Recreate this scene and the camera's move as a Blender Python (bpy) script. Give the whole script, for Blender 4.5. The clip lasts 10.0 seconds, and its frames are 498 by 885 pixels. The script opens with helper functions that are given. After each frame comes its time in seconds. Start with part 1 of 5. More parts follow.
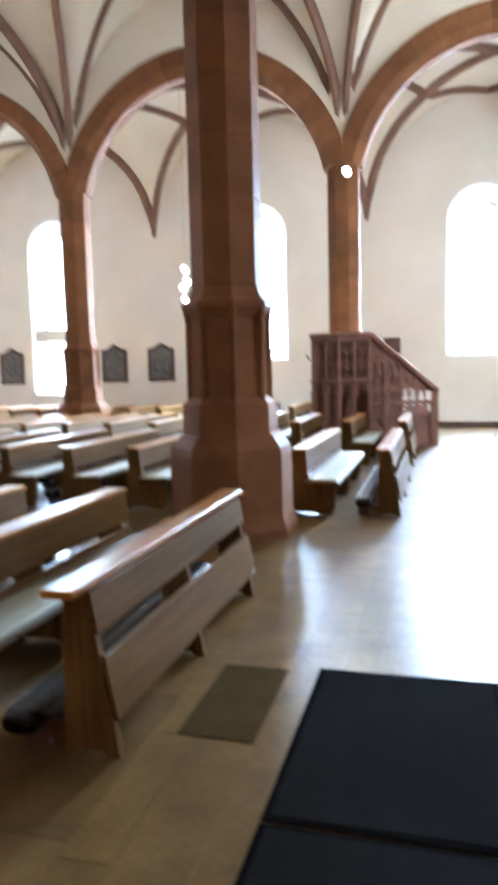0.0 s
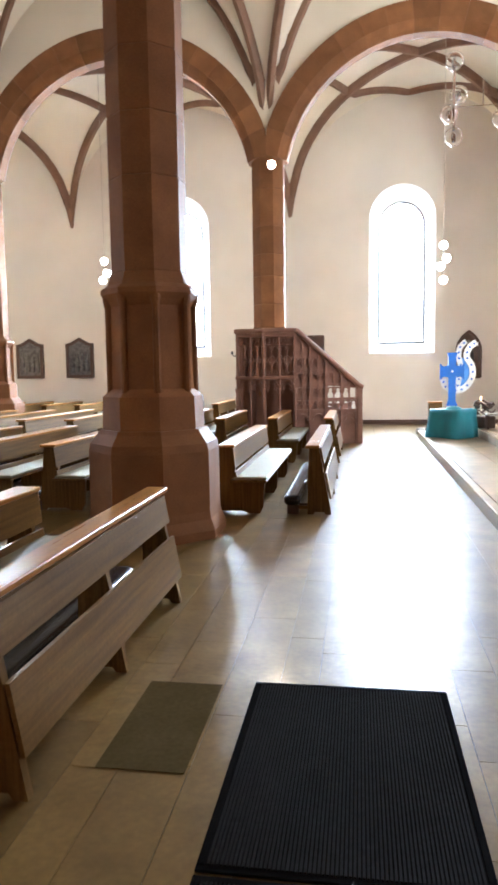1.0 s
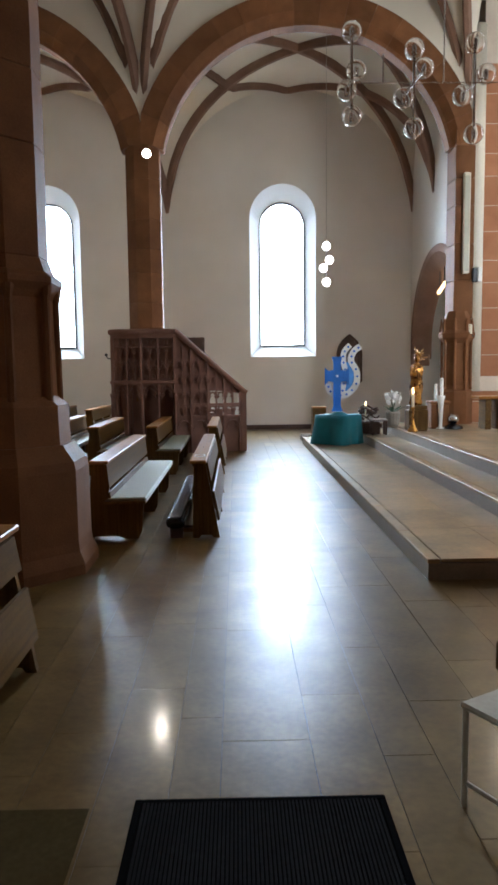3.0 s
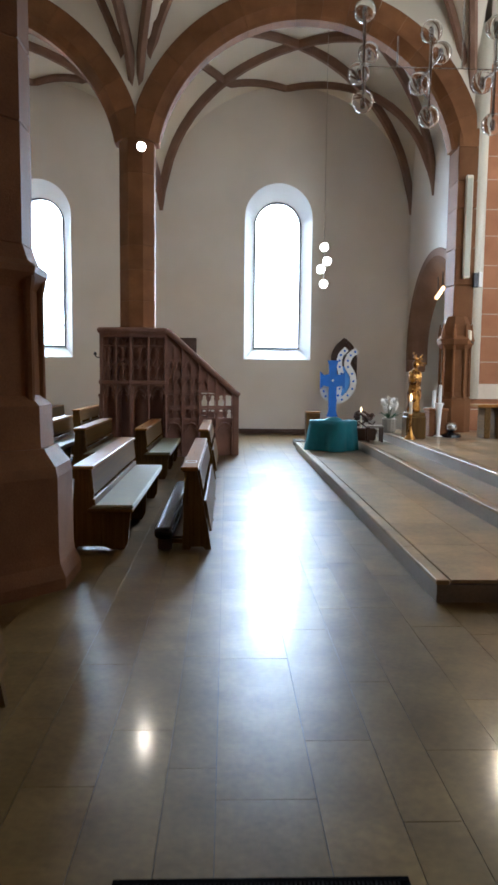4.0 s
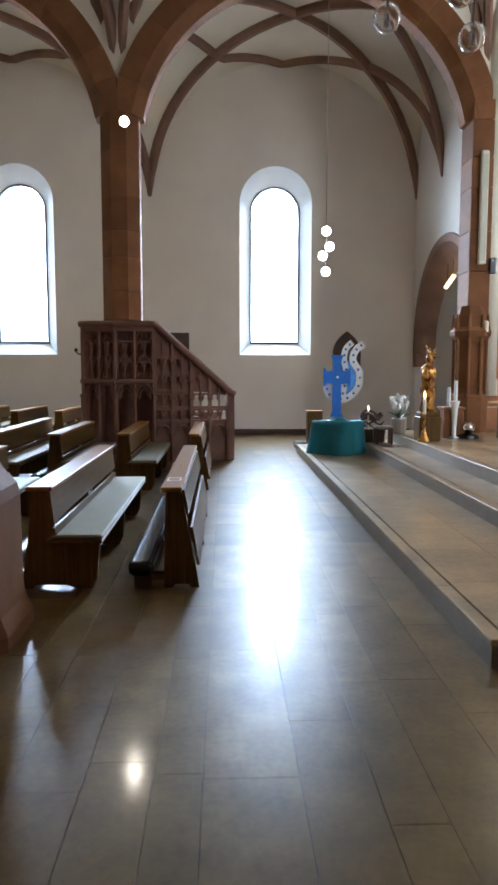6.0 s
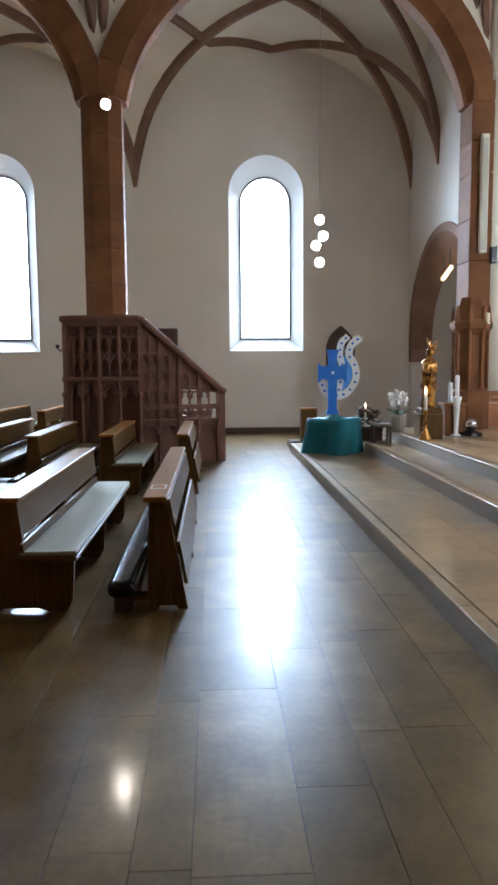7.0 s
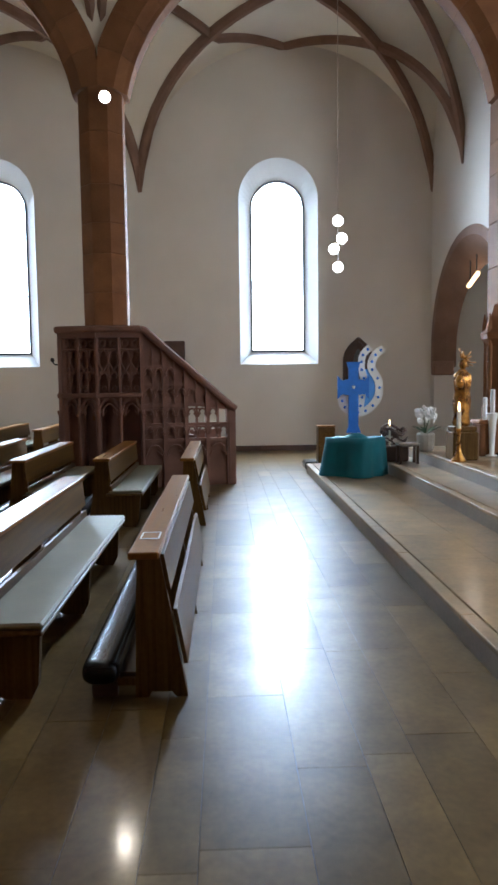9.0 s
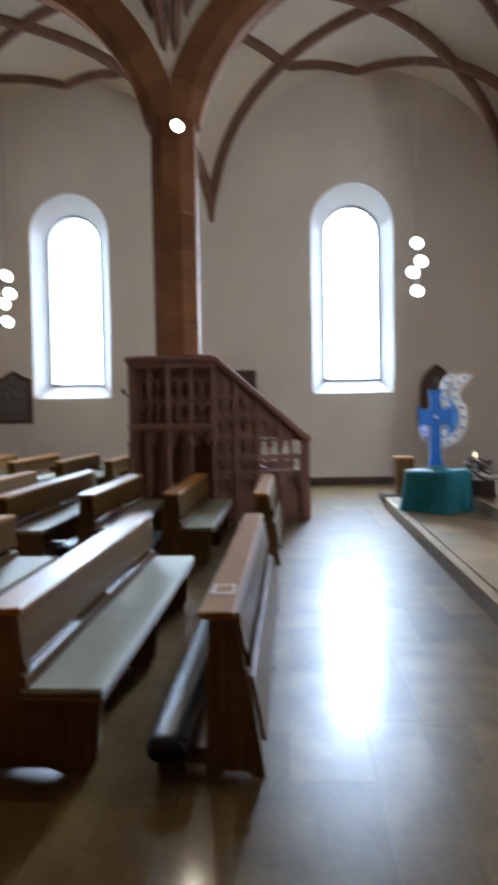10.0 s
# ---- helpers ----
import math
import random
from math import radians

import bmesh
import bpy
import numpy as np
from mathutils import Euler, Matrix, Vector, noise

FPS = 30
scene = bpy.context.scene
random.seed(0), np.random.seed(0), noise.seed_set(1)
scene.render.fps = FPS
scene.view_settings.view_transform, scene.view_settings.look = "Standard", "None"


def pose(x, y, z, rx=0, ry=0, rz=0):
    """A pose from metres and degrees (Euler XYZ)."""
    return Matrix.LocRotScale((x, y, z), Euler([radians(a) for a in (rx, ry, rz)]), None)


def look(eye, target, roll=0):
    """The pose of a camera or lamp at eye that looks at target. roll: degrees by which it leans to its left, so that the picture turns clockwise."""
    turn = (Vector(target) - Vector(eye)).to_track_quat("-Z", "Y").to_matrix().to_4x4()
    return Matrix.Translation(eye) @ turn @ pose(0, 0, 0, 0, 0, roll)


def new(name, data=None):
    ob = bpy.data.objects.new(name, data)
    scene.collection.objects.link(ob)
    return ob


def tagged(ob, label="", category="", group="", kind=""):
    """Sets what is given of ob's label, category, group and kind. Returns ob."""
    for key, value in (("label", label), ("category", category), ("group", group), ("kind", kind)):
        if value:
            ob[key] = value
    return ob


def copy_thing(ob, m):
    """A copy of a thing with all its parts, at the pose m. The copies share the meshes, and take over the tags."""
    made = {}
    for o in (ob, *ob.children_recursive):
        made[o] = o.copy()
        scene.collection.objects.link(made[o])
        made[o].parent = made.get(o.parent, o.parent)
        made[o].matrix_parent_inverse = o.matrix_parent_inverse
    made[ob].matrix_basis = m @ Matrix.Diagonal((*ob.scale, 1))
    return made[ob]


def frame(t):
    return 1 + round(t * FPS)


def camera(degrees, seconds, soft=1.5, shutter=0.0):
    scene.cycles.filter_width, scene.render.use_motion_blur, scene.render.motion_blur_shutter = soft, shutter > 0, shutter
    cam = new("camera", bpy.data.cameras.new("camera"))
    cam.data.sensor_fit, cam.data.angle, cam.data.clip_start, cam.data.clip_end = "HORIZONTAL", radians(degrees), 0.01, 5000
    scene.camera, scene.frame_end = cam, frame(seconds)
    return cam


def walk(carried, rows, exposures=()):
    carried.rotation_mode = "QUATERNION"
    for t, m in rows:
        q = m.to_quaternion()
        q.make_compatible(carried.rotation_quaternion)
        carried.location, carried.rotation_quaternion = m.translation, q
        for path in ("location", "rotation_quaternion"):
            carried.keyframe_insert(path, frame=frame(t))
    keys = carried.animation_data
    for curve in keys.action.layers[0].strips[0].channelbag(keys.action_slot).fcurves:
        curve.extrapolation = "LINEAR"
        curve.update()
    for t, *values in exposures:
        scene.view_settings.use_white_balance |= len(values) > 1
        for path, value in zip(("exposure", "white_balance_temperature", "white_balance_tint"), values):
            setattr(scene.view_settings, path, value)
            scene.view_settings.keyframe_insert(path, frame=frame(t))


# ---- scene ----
cam = camera(39.0, 10.0, soft=2.9, shutter=0.6)
PATH = [
    (0, (0.084, -4.016, 1.792), (-0.442, -2.096, 1.594), -1.4),
    (0.5, (-0.007, -3.817, 1.687), (-0.342, -1.878, 1.327), 1.3),
    (1, (-0.053, -3.641, 1.709), (-0.362, -1.676, 1.506), -0.9),
    (1.5, (-0.069, -3.445, 1.7), (-0.251, -1.465, 1.486), -0.8),
    (2, (-0.12, -3.192, 1.707), (-0.143, -1.198, 1.552), -1.6),
    (3.5, (-0.2, -2.45, 1.736), (-0.154, -0.462, 1.521), -0.3),
    (4, (-0.236, -2.231, 1.725), (-0.171, -0.242, 1.533), 0.6),
    (4.5, (-0.267, -1.954, 1.747), (-0.166, 0.03, 1.521), 1.0),
    (5, (-0.227, -1.639, 1.726), (-0.204, 0.354, 1.565), -1.1),
    (5.5, (-0.18, -1.311, 1.746), (-0.127, 0.679, 1.549), 0.0),
    (7, (-0.17, -0.296, 1.701), (-0.073, 1.69, 1.493), -0.4),
    (7.5, (-0.133, -0.087, 1.736), (-0.029, 1.896, 1.502), -0.1),
    (8, (-0.187, 0.268, 1.708), (0.003, 2.253, 1.554), 0.2),
    (8.5, (-0.214, 0.547, 1.702), (-0.02, 2.525, 1.474), -1.5),
    (9, (-0.149, 0.847, 1.708), (-0.082, 2.839, 1.54), -0.7),
    (9.5, (-0.146, 1.06, 1.718), (-0.062, 3.048, 1.521), -0.3),
    (10, (-0.221, 1.328, 1.733), (-0.349, 3.323, 1.649), -1.0),
]
EXPOSURES = [(0.0, 2.02, 5150, 5), (1.0, 1.95, 5750, 8), (1.5, 1.36, 6000, 9), (2.0, 0.58, 6250, 9), (3.3, 0.36, 5480, 6), (10.0, 0.26, 5430, 7)]
walk(cam, [(t, look(eye, target, roll)) for t, eye, target, roll in PATH], exposures=EXPOSURES)

# ---- light ----
world = bpy.data.worlds.new("sky")
scene.world = world
world.use_nodes = True
wn = world.node_tree
sky = wn.nodes.new("ShaderNodeTexSky")
sky.sky_type, sky.sun_disc = "NISHITA", False
sky.sun_elevation, sky.sun_rotation = radians(38), radians(25)
wn.links.new(sky.outputs[0], wn.nodes["Background"].inputs[0])
wn.nodes["Background"].inputs[1].default_value = 0.12


def window_lamp(name, m, w, h, watts, color=(0.8, 0.9, 1.0), spread=180):
    """Sky light standing in a window's opening."""
    data = bpy.data.lights.new(name, "AREA")
    data.shape, data.size, data.size_y, data.energy, data.color = "RECTANGLE", w, h, watts, color
    data.spread = radians(spread)
    ob = new(name, data)
    ob.matrix_world = m
    return ob


# plan of the church, metres
WALL_N, WALL_S, WALL_W = 18.6, -6.4, -23.5
ROW_N, ROW_S = 13.2, 3.6
BAY = 7.1
PIERS = [4.95, -2.15, -9.25, -16.35]
WINDOWS = [1.24, -5.71, -13.1, -20.0]
NORTH_WATTS, SOUTH_WATTS, EAST_WATTS, SPOT_WATTS, ALTAR_WATTS = 3700.0, 5.0, 160.0, 120.0, 480.0
for wx in WINDOWS:
    window_lamp("window_light", pose(wx, WALL_N + 1.35, 4.5, -71, 0, 0), 3.7, 6.4, NORTH_WATTS, spread=118)
# out-of-view south windows, assumed to match the north side
for wx in (-6.0, -13.0):
    window_lamp("window_light", pose(wx, WALL_S - 0.62, 4.6, 90, 0, 0), 1.5, 4.5, SOUTH_WATTS, (0.9, 0.95, 1.0))
for wy in (6.4, 10.4):
    window_lamp("window_light", pose(13.3, wy, 5.0, 0, 90, 0) , 4.5, 1.5, EAST_WATTS, (0.97, 0.97, 1.0))

# added light in an unseen chancel window, to brighten the chancel's north wall
window_lamp("window_light", pose(8.6, 2.3, 4.8, 90, 0, 0), 1.5, 4.5, 420.0, (1.0, 0.95, 0.86))


# ---- materials ----
def material(name, color, rough=0.6, dark=0.75, uneven=0.07, big=1.2, fine=40.0, bump=0.15, metal=0.0, spec=0.5, tone=0.0, tint=None, coat=0.0, coat_rough=0.12, fine_mix=0.25):
    """A surface with stains at one scale, grain at another, and a tone that differs from piece to piece."""
    m = bpy.data.materials.new(name)
    m.use_nodes = True
    nt = m.node_tree
    n, l = nt.nodes, nt.links
    b = n["Principled BSDF"]
    geo = n.new("ShaderNodeNewGeometry")
    n1 = n.new("ShaderNodeTexNoise")
    n1.inputs["Scale"].default_value, n1.inputs["Detail"].default_value = big, 6
    n2 = n.new("ShaderNodeTexNoise")
    n2.inputs["Scale"].default_value, n2.inputs["Detail"].default_value = fine, 3
    for t in (n1, n2):
        l.new(geo.outputs["Position"], t.inputs["Vector"])
    ramp = n.new("ShaderNodeMapRange")
    ramp.inputs[1].default_value, ramp.inputs[2].default_value = 0.3, 0.7
    l.new(n1.outputs[0], ramp.inputs[0])
    mix = n.new("ShaderNodeMix")
    mix.data_type = "RGBA"
    second = tint or tuple(c * dark for c in color)
    mix.inputs[6].default_value, mix.inputs[7].default_value = (*second, 1), (*color, 1)
    l.new(ramp.outputs[0], mix.inputs[0])
    mix2 = n.new("ShaderNodeMix")
    mix2.data_type, mix2.blend_type = "RGBA", "OVERLAY"
    mix2.inputs[0].default_value = fine_mix
    l.new(mix.outputs[2], mix2.inputs[6])
    l.new(n2.outputs[0], mix2.inputs[7])
    out = mix2.outputs[2]
    if tone:
        info = n.new("ShaderNodeObjectInfo")
        add = n.new("ShaderNodeMath")
        add.operation = "ADD"
        l.new(info.outputs["Random"], add.inputs[0])
        l.new(geo.outputs["Random Per Island"], add.inputs[1])
        fr = n.new("ShaderNodeMath")
        fr.operation = "FRACT"
        l.new(add.outputs[0], fr.inputs[0])
        val = n.new("ShaderNodeMapRange")
        val.inputs[3].default_value, val.inputs[4].default_value = 1 - tone, 1 + tone
        l.new(fr.outputs[0], val.inputs[0])
        hsv = n.new("ShaderNodeHueSaturation")
        l.new(val.outputs[0], hsv.inputs["Value"])
        l.new(out, hsv.inputs["Color"])
        out = hsv.outputs[0]
    l.new(out, b.inputs["Base Color"])
    rr = n.new("ShaderNodeMapRange")
    rr.inputs[3].default_value, rr.inputs[4].default_value = max(0.03, rough - uneven), min(1, rough + uneven)
    l.new(n1.outputs[0], rr.inputs[0])
    l.new(rr.outputs[0], b.inputs["Roughness"])
    b.inputs["Metallic"].default_value, b.inputs["Specular IOR Level"].default_value = metal, spec
    b.inputs["Coat Weight"].default_value = coat
    b.inputs["Coat Roughness"].default_value = coat_rough
    if bump:
        bp = n.new("ShaderNodeBump")
        bp.inputs["Strength"].default_value, bp.inputs["Distance"].default_value = bump, 0.01
        l.new(n2.outputs[0], bp.inputs["Height"])
        l.new(bp.outputs[0], b.inputs["Normal"])
    return m


def wood(name, color, dark, rough=0.35, grain=(30.0, 1.2, 30.0), coat=0.2):
    """Varnished wood: streaks along y."""
    m = material(name, color, rough, coat=coat, bump=0.05, tone=0.1, spec=0.08)
    n, l = m.node_tree.nodes, m.node_tree.links
    geo = next(x for x in n if x.type == "NEW_GEOMETRY")
    mp = n.new("ShaderNodeMapping")
    mp.inputs["Scale"].default_value = grain
    l.new(geo.outputs["Position"], mp.inputs[0])
    t = next(x for x in n if x.type == "TEX_NOISE")
    t.inputs["Scale"].default_value = 1.0
    l.new(mp.outputs[0], t.inputs["Vector"])
    mix = next(x for x in n if x.type == "MIX")
    mix.inputs[6].default_value = (*dark, 1)
    return m


def glowing(name, color, power):
    m = bpy.data.materials.new(name)
    m.use_nodes = True
    b = m.node_tree.nodes["Principled BSDF"]
    b.inputs["Base Color"].default_value = (*color, 1)
    b.inputs["Emission Color"].default_value = (*color, 1)
    b.inputs["Emission Strength"].default_value = power
    return m


def clear(name, color=(1, 1, 1), rough=0.02):
    m = bpy.data.materials.new(name)
    m.use_nodes = True
    b = m.node_tree.nodes["Principled BSDF"]
    b.inputs["Base Color"].default_value = (*color, 1)
    b.inputs["Transmission Weight"].default_value = 1.0
    b.inputs["Roughness"].default_value, b.inputs["IOR"].default_value = rough, 1.45
    return m


M_PLASTER = material("lime_plaster", (0.68, 0.635, 0.57), 0.85, tint=(0.62, 0.575, 0.51), big=0.7, fine=60, bump=0.12, spec=0.2, fine_mix=0.12)
M_VAULT = material("vault_plaster", (0.74, 0.68, 0.57), 0.88, tint=(0.65, 0.585, 0.48), big=0.6, fine=50, bump=0.12, spec=0.15, fine_mix=0.12)
M_REVEAL = material("white_reveal_plaster", (0.82, 0.82, 0.8), 0.8, dark=0.93, bump=0.05, spec=0.2, fine_mix=0.1)
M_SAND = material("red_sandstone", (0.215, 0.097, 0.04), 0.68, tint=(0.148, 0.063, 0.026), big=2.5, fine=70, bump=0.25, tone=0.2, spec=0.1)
M_RIB = material("rib_sandstone", (0.24, 0.145, 0.1), 0.75, tint=(0.185, 0.108, 0.074), big=2.0, fine=60, bump=0.2, tone=0.12, spec=0.1)
M_PULPIT = material("carved_brown_stone", (0.22, 0.108, 0.074), 0.6, tint=(0.155, 0.073, 0.05), big=3.0, fine=80, bump=0.2, tone=0.1, spec=0.35)
M_MORTAR = material("pale_mortar", (0.62, 0.52, 0.42), 0.9, bump=0.1)
M_FLOOR = material("polished_limestone", (0.155, 0.097, 0.033), 0.32, uneven=0.006, tint=(0.094, 0.057, 0.019), big=3.2, fine=25, bump=0, tone=0.22, spec=0.07, coat=0.32, coat_rough=0.12, fine_mix=0.3)
M_JOINT = material("floor_joint", (0.045, 0.034, 0.023), 0.8, bump=0.1)
M_STEP = material("step_limestone", (0.38, 0.25, 0.13), 0.32, uneven=0.006, tint=(0.235, 0.172, 0.1), big=2.5, fine=25, bump=0, tone=0.14, spec=0.08, coat=0.55, coat_rough=0.17)
# the same limestone darkened: the risers' weaker light is put into the colour
M_STEPSHADE = material("step_limestone_shaded", (0.24, 0.19, 0.14), 0.5, tint=(0.19, 0.15, 0.11), big=4, fine=40, bump=0.1)
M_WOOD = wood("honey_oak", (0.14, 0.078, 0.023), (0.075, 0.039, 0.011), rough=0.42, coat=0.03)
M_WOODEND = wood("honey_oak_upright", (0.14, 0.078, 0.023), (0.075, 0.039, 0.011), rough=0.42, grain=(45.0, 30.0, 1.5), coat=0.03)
# lighter copy of the oak: light on ledges and tops is in the colour
M_WOODLIT = wood("varnished_oak_lit", (0.3, 0.135, 0.03), (0.22, 0.095, 0.02), rough=0.3, coat=0.03)
M_CUSHION = material("greige_seat_pad", (0.225, 0.195, 0.108), 0.7, dark=0.85, big=5, fine=200, bump=0.15)
M_BLACK = material("black_leatherette", (0.005, 0.005, 0.007), 0.24, spec=0.35, bump=0.05, fine=150)
M_MAT = material("black_rubber_mat", (0.007, 0.007, 0.0075), 0.95, spec=0.0, bump=0.2, fine=120)
M_IRON = material("dark_iron", (0.05, 0.05, 0.055), 0.45, metal=0.8, bump=0.05)
M_CHROME = material("polished_chrome", (0.75, 0.75, 0.76), 0.15, metal=1.0, bump=0.0)
M_GOLD = material("gilded_wood", (0.62, 0.31, 0.065), 0.28, tint=(0.075, 0.024, 0.008), big=11, fine=40, metal=0.9, bump=0.2)
M_TEAL = material("teal_cloth", (0.004, 0.13, 0.165), 0.75, dark=0.7, big=4, fine=300, bump=0.2)
M_BLUE = material("blue_paint", (0.02, 0.16, 0.62), 0.5, dark=0.8, big=6, bump=0.05)
M_WHITE = material("white_paint", (0.78, 0.78, 0.76), 0.5, dark=0.92, bump=0.03)
M_SKYBLUE = material("light_blue_paint", (0.1, 0.33, 0.8), 0.5, dark=0.8, big=6, bump=0.05)
M_BROWN = material("dark_brown_wood", (0.085, 0.042, 0.026), 0.5, dark=0.6, big=5, bump=0.1)
M_PICTURE = material("darkened_relief_picture", (0.16, 0.15, 0.14), 0.5, tint=(0.05, 0.045, 0.042), big=9, fine=40, bump=0.3)
M_GREEN = material("orchid_leaf", (0.035, 0.09, 0.03), 0.4, dark=0.7)
M_PETAL = material("white_petal", (0.85, 0.84, 0.82), 0.6, dark=0.95)
M_CERAMIC = material("stone_planter", (0.32, 0.29, 0.25), 0.7, dark=0.8)
M_CABINET = material("pale_grey_green_lacquer", (0.42, 0.42, 0.33), 0.45, dark=0.95, bump=0.02)
M_CHAIR = material("worn_cream_enamel", (0.3, 0.26, 0.19), 0.5, dark=0.8, bump=0.03)
M_WAX = material("candle_wax", (0.8, 0.72, 0.55), 0.5, dark=0.95)
M_SPEAKER = material("cream_speaker_enamel", (0.62, 0.58, 0.48), 0.45, dark=0.95, bump=0.02)
M_BRICKRED = material("orange_sandstone_ashlar", (0.38, 0.175, 0.09), 0.75, tint=(0.3, 0.132, 0.066), big=2.2, fine=60, bump=0.2, tone=0.12, spec=0.12)
M_MATRIB = material("rubber_rib", (0.021, 0.021, 0.022), 0.9, spec=0.0, bump=0.1)
M_PLATE = material("dark_stone_plate", (0.075, 0.054, 0.026), 0.6, spec=0.0, tint=(0.06, 0.043, 0.02), big=4, bump=0.05)
M_GLASS = clear("window_glass")
M_BALL = clear("clear_globe_glass", rough=0.01)
M_GLOBE = glowing("lit_opal_globe", (1.0, 0.93, 0.82), 9.0)
M_FLAME = glowing("candle_flame", (1.0, 0.7, 0.35), 5.0)
M_SPOTGLOW = glowing("lit_spot_lens", (1.0, 0.82, 0.6), 80.0)
M_WARMGLOW = glowing("warm_wall_lamp", (1.0, 0.66, 0.32), 2.5)


# ---- mesh helpers ----
def part(name, bm, mat, parent=None, label="", smooth=False):
    """Links a bmesh as one mesh object, under a thing or a part."""
    bmesh.ops.recalc_face_normals(bm, faces=bm.faces[:])
    me = bpy.data.meshes.new(name)
    bm.to_mesh(me)
    bm.free()
    me.materials.append(mat)
    if smooth:
        for p in me.polygons:
            p.use_smooth = True
    ob = new(name, me)
    if parent is not None:
        ob.parent = parent
    if label:
        ob["label"] = label
    return ob


def thing(name, label, category, group="", at=(0, 0, 0), turn=0.0):
    e = new(name)
    e.empty_display_size = 0.1
    e.matrix_world = pose(*at, 0, 0, turn)
    return tagged(e, label, category, group)


def structure(ob, label, category):
    return tagged(ob, label, category, kind="structure")


def box(bm, x0, x1, y0, y1, z0, z1, bev=0.0, m=None):
    r = bmesh.ops.create_cube(bm, size=1.0, matrix=Matrix.Translation(((x0 + x1) / 2, (y0 + y1) / 2, (z0 + z1) / 2)) @ Matrix.Diagonal((abs(x1 - x0), abs(y1 - y0), abs(z1 - z0), 1)))
    vs = r["verts"]
    if bev:
        es = list({e for v in vs for e in v.link_edges})
        g = bmesh.ops.bevel(bm, geom=es, offset=bev, segments=1, affect="EDGES")
        vs = list({v for f in g["faces"] for v in f.verts} | {v for v in vs if v.is_valid})
    if m is not None:
        bmesh.ops.transform(bm, matrix=m, verts=vs)
    return bm


def B():
    return bmesh.new()


def prism(bm, pts, axis, a, b):
    """Extrudes a flat outline along an axis; the outline's pair is the other two axes in order."""
    def p(u, v, w):
        return {"x": (w, u, v), "y": (u, w, v), "z": (u, v, w)}[axis]
    lo = [bm.verts.new(p(u, v, a)) for u, v in pts]
    hi = [bm.verts.new(p(u, v, b)) for u, v in pts]
    bm.faces.new(lo)
    bm.faces.new(hi[::-1])
    for i in range(len(pts)):
        j = (i + 1) % len(pts)
        bm.faces.new((lo[i], lo[j], hi[j], hi[i]))
    return bm


def lathe(bm, prof, c=(0, 0, 0), seg=16, phase=0.0):
    """Turns a profile of (radius, height) round the vertical through c."""
    rings = []
    for r, z in prof:
        rings.append([bm.verts.new((c[0] + r * math.cos(phase + 2 * math.pi * k / seg), c[1] + r * math.sin(phase + 2 * math.pi * k / seg), c[2] + z)) for k in range(seg)])
    for a, b in zip(rings, rings[1:]):
        for k in range(seg):
            bm.faces.new((a[k], a[(k + 1) % seg], b[(k + 1) % seg], b[k]))
    bm.faces.new(rings[0][::-1])
    bm.faces.new(rings[-1])
    return bm


def sweep(bm, path, section, up=(0, 0, 1), scales=None):
    """Carries a flat section (across, along up) along a path, at a size that may change on the way."""
    rings, up = [], Vector(up)
    path = [Vector(p) for p in path]
    for i, p in enumerate(path):
        d = (path[min(i + 1, len(path) - 1)] - path[max(i - 1, 0)]).normalized()
        side = d.cross(up)
        side = side.normalized() if side.length > 1e-4 else Vector((1, 0, 0))
        high = side.cross(d).normalized()
        k = scales[i] if scales else 1.0
        rings.append([bm.verts.new(p + (side * s + high * h) * k) for s, h in section])
    n = len(section)
    for a, b in zip(rings, rings[1:]):
        for k in range(n):
            bm.faces.new((a[k], a[(k + 1) % n], b[(k + 1) % n], b[k]))
    bm.faces.new(rings[0][::-1])
    bm.faces.new(rings[-1])
    return bm


def ring_section(r, n=8):
    return [(r * math.cos(2 * math.pi * k / n), r * math.sin(2 * math.pi * k / n)) for k in range(n)]


def octagon(half):
    """Corner radius of an octagon with that half width across its flats."""
    return half / math.cos(math.pi / 8)


def ball(bm, c, r, seg=16, squash=(1, 1, 1)):
    bmesh.ops.create_uvsphere(bm, u_segments=seg, v_segments=max(6, seg // 2), radius=r, matrix=Matrix.Translation(c) @ Matrix.Diagonal((*squash, 1)))
    return bm


def arch_outline(uc, hw, sill, spring, n=24, rise=None):
    rise = hw if rise is None else rise
    pts = [(uc - hw, sill)]
    pts += [(uc - hw * math.cos(math.pi * i / n), spring + rise * math.sin(math.pi * i / n)) for i in range(n + 1)]
    return pts + [(uc + hw, sill)]


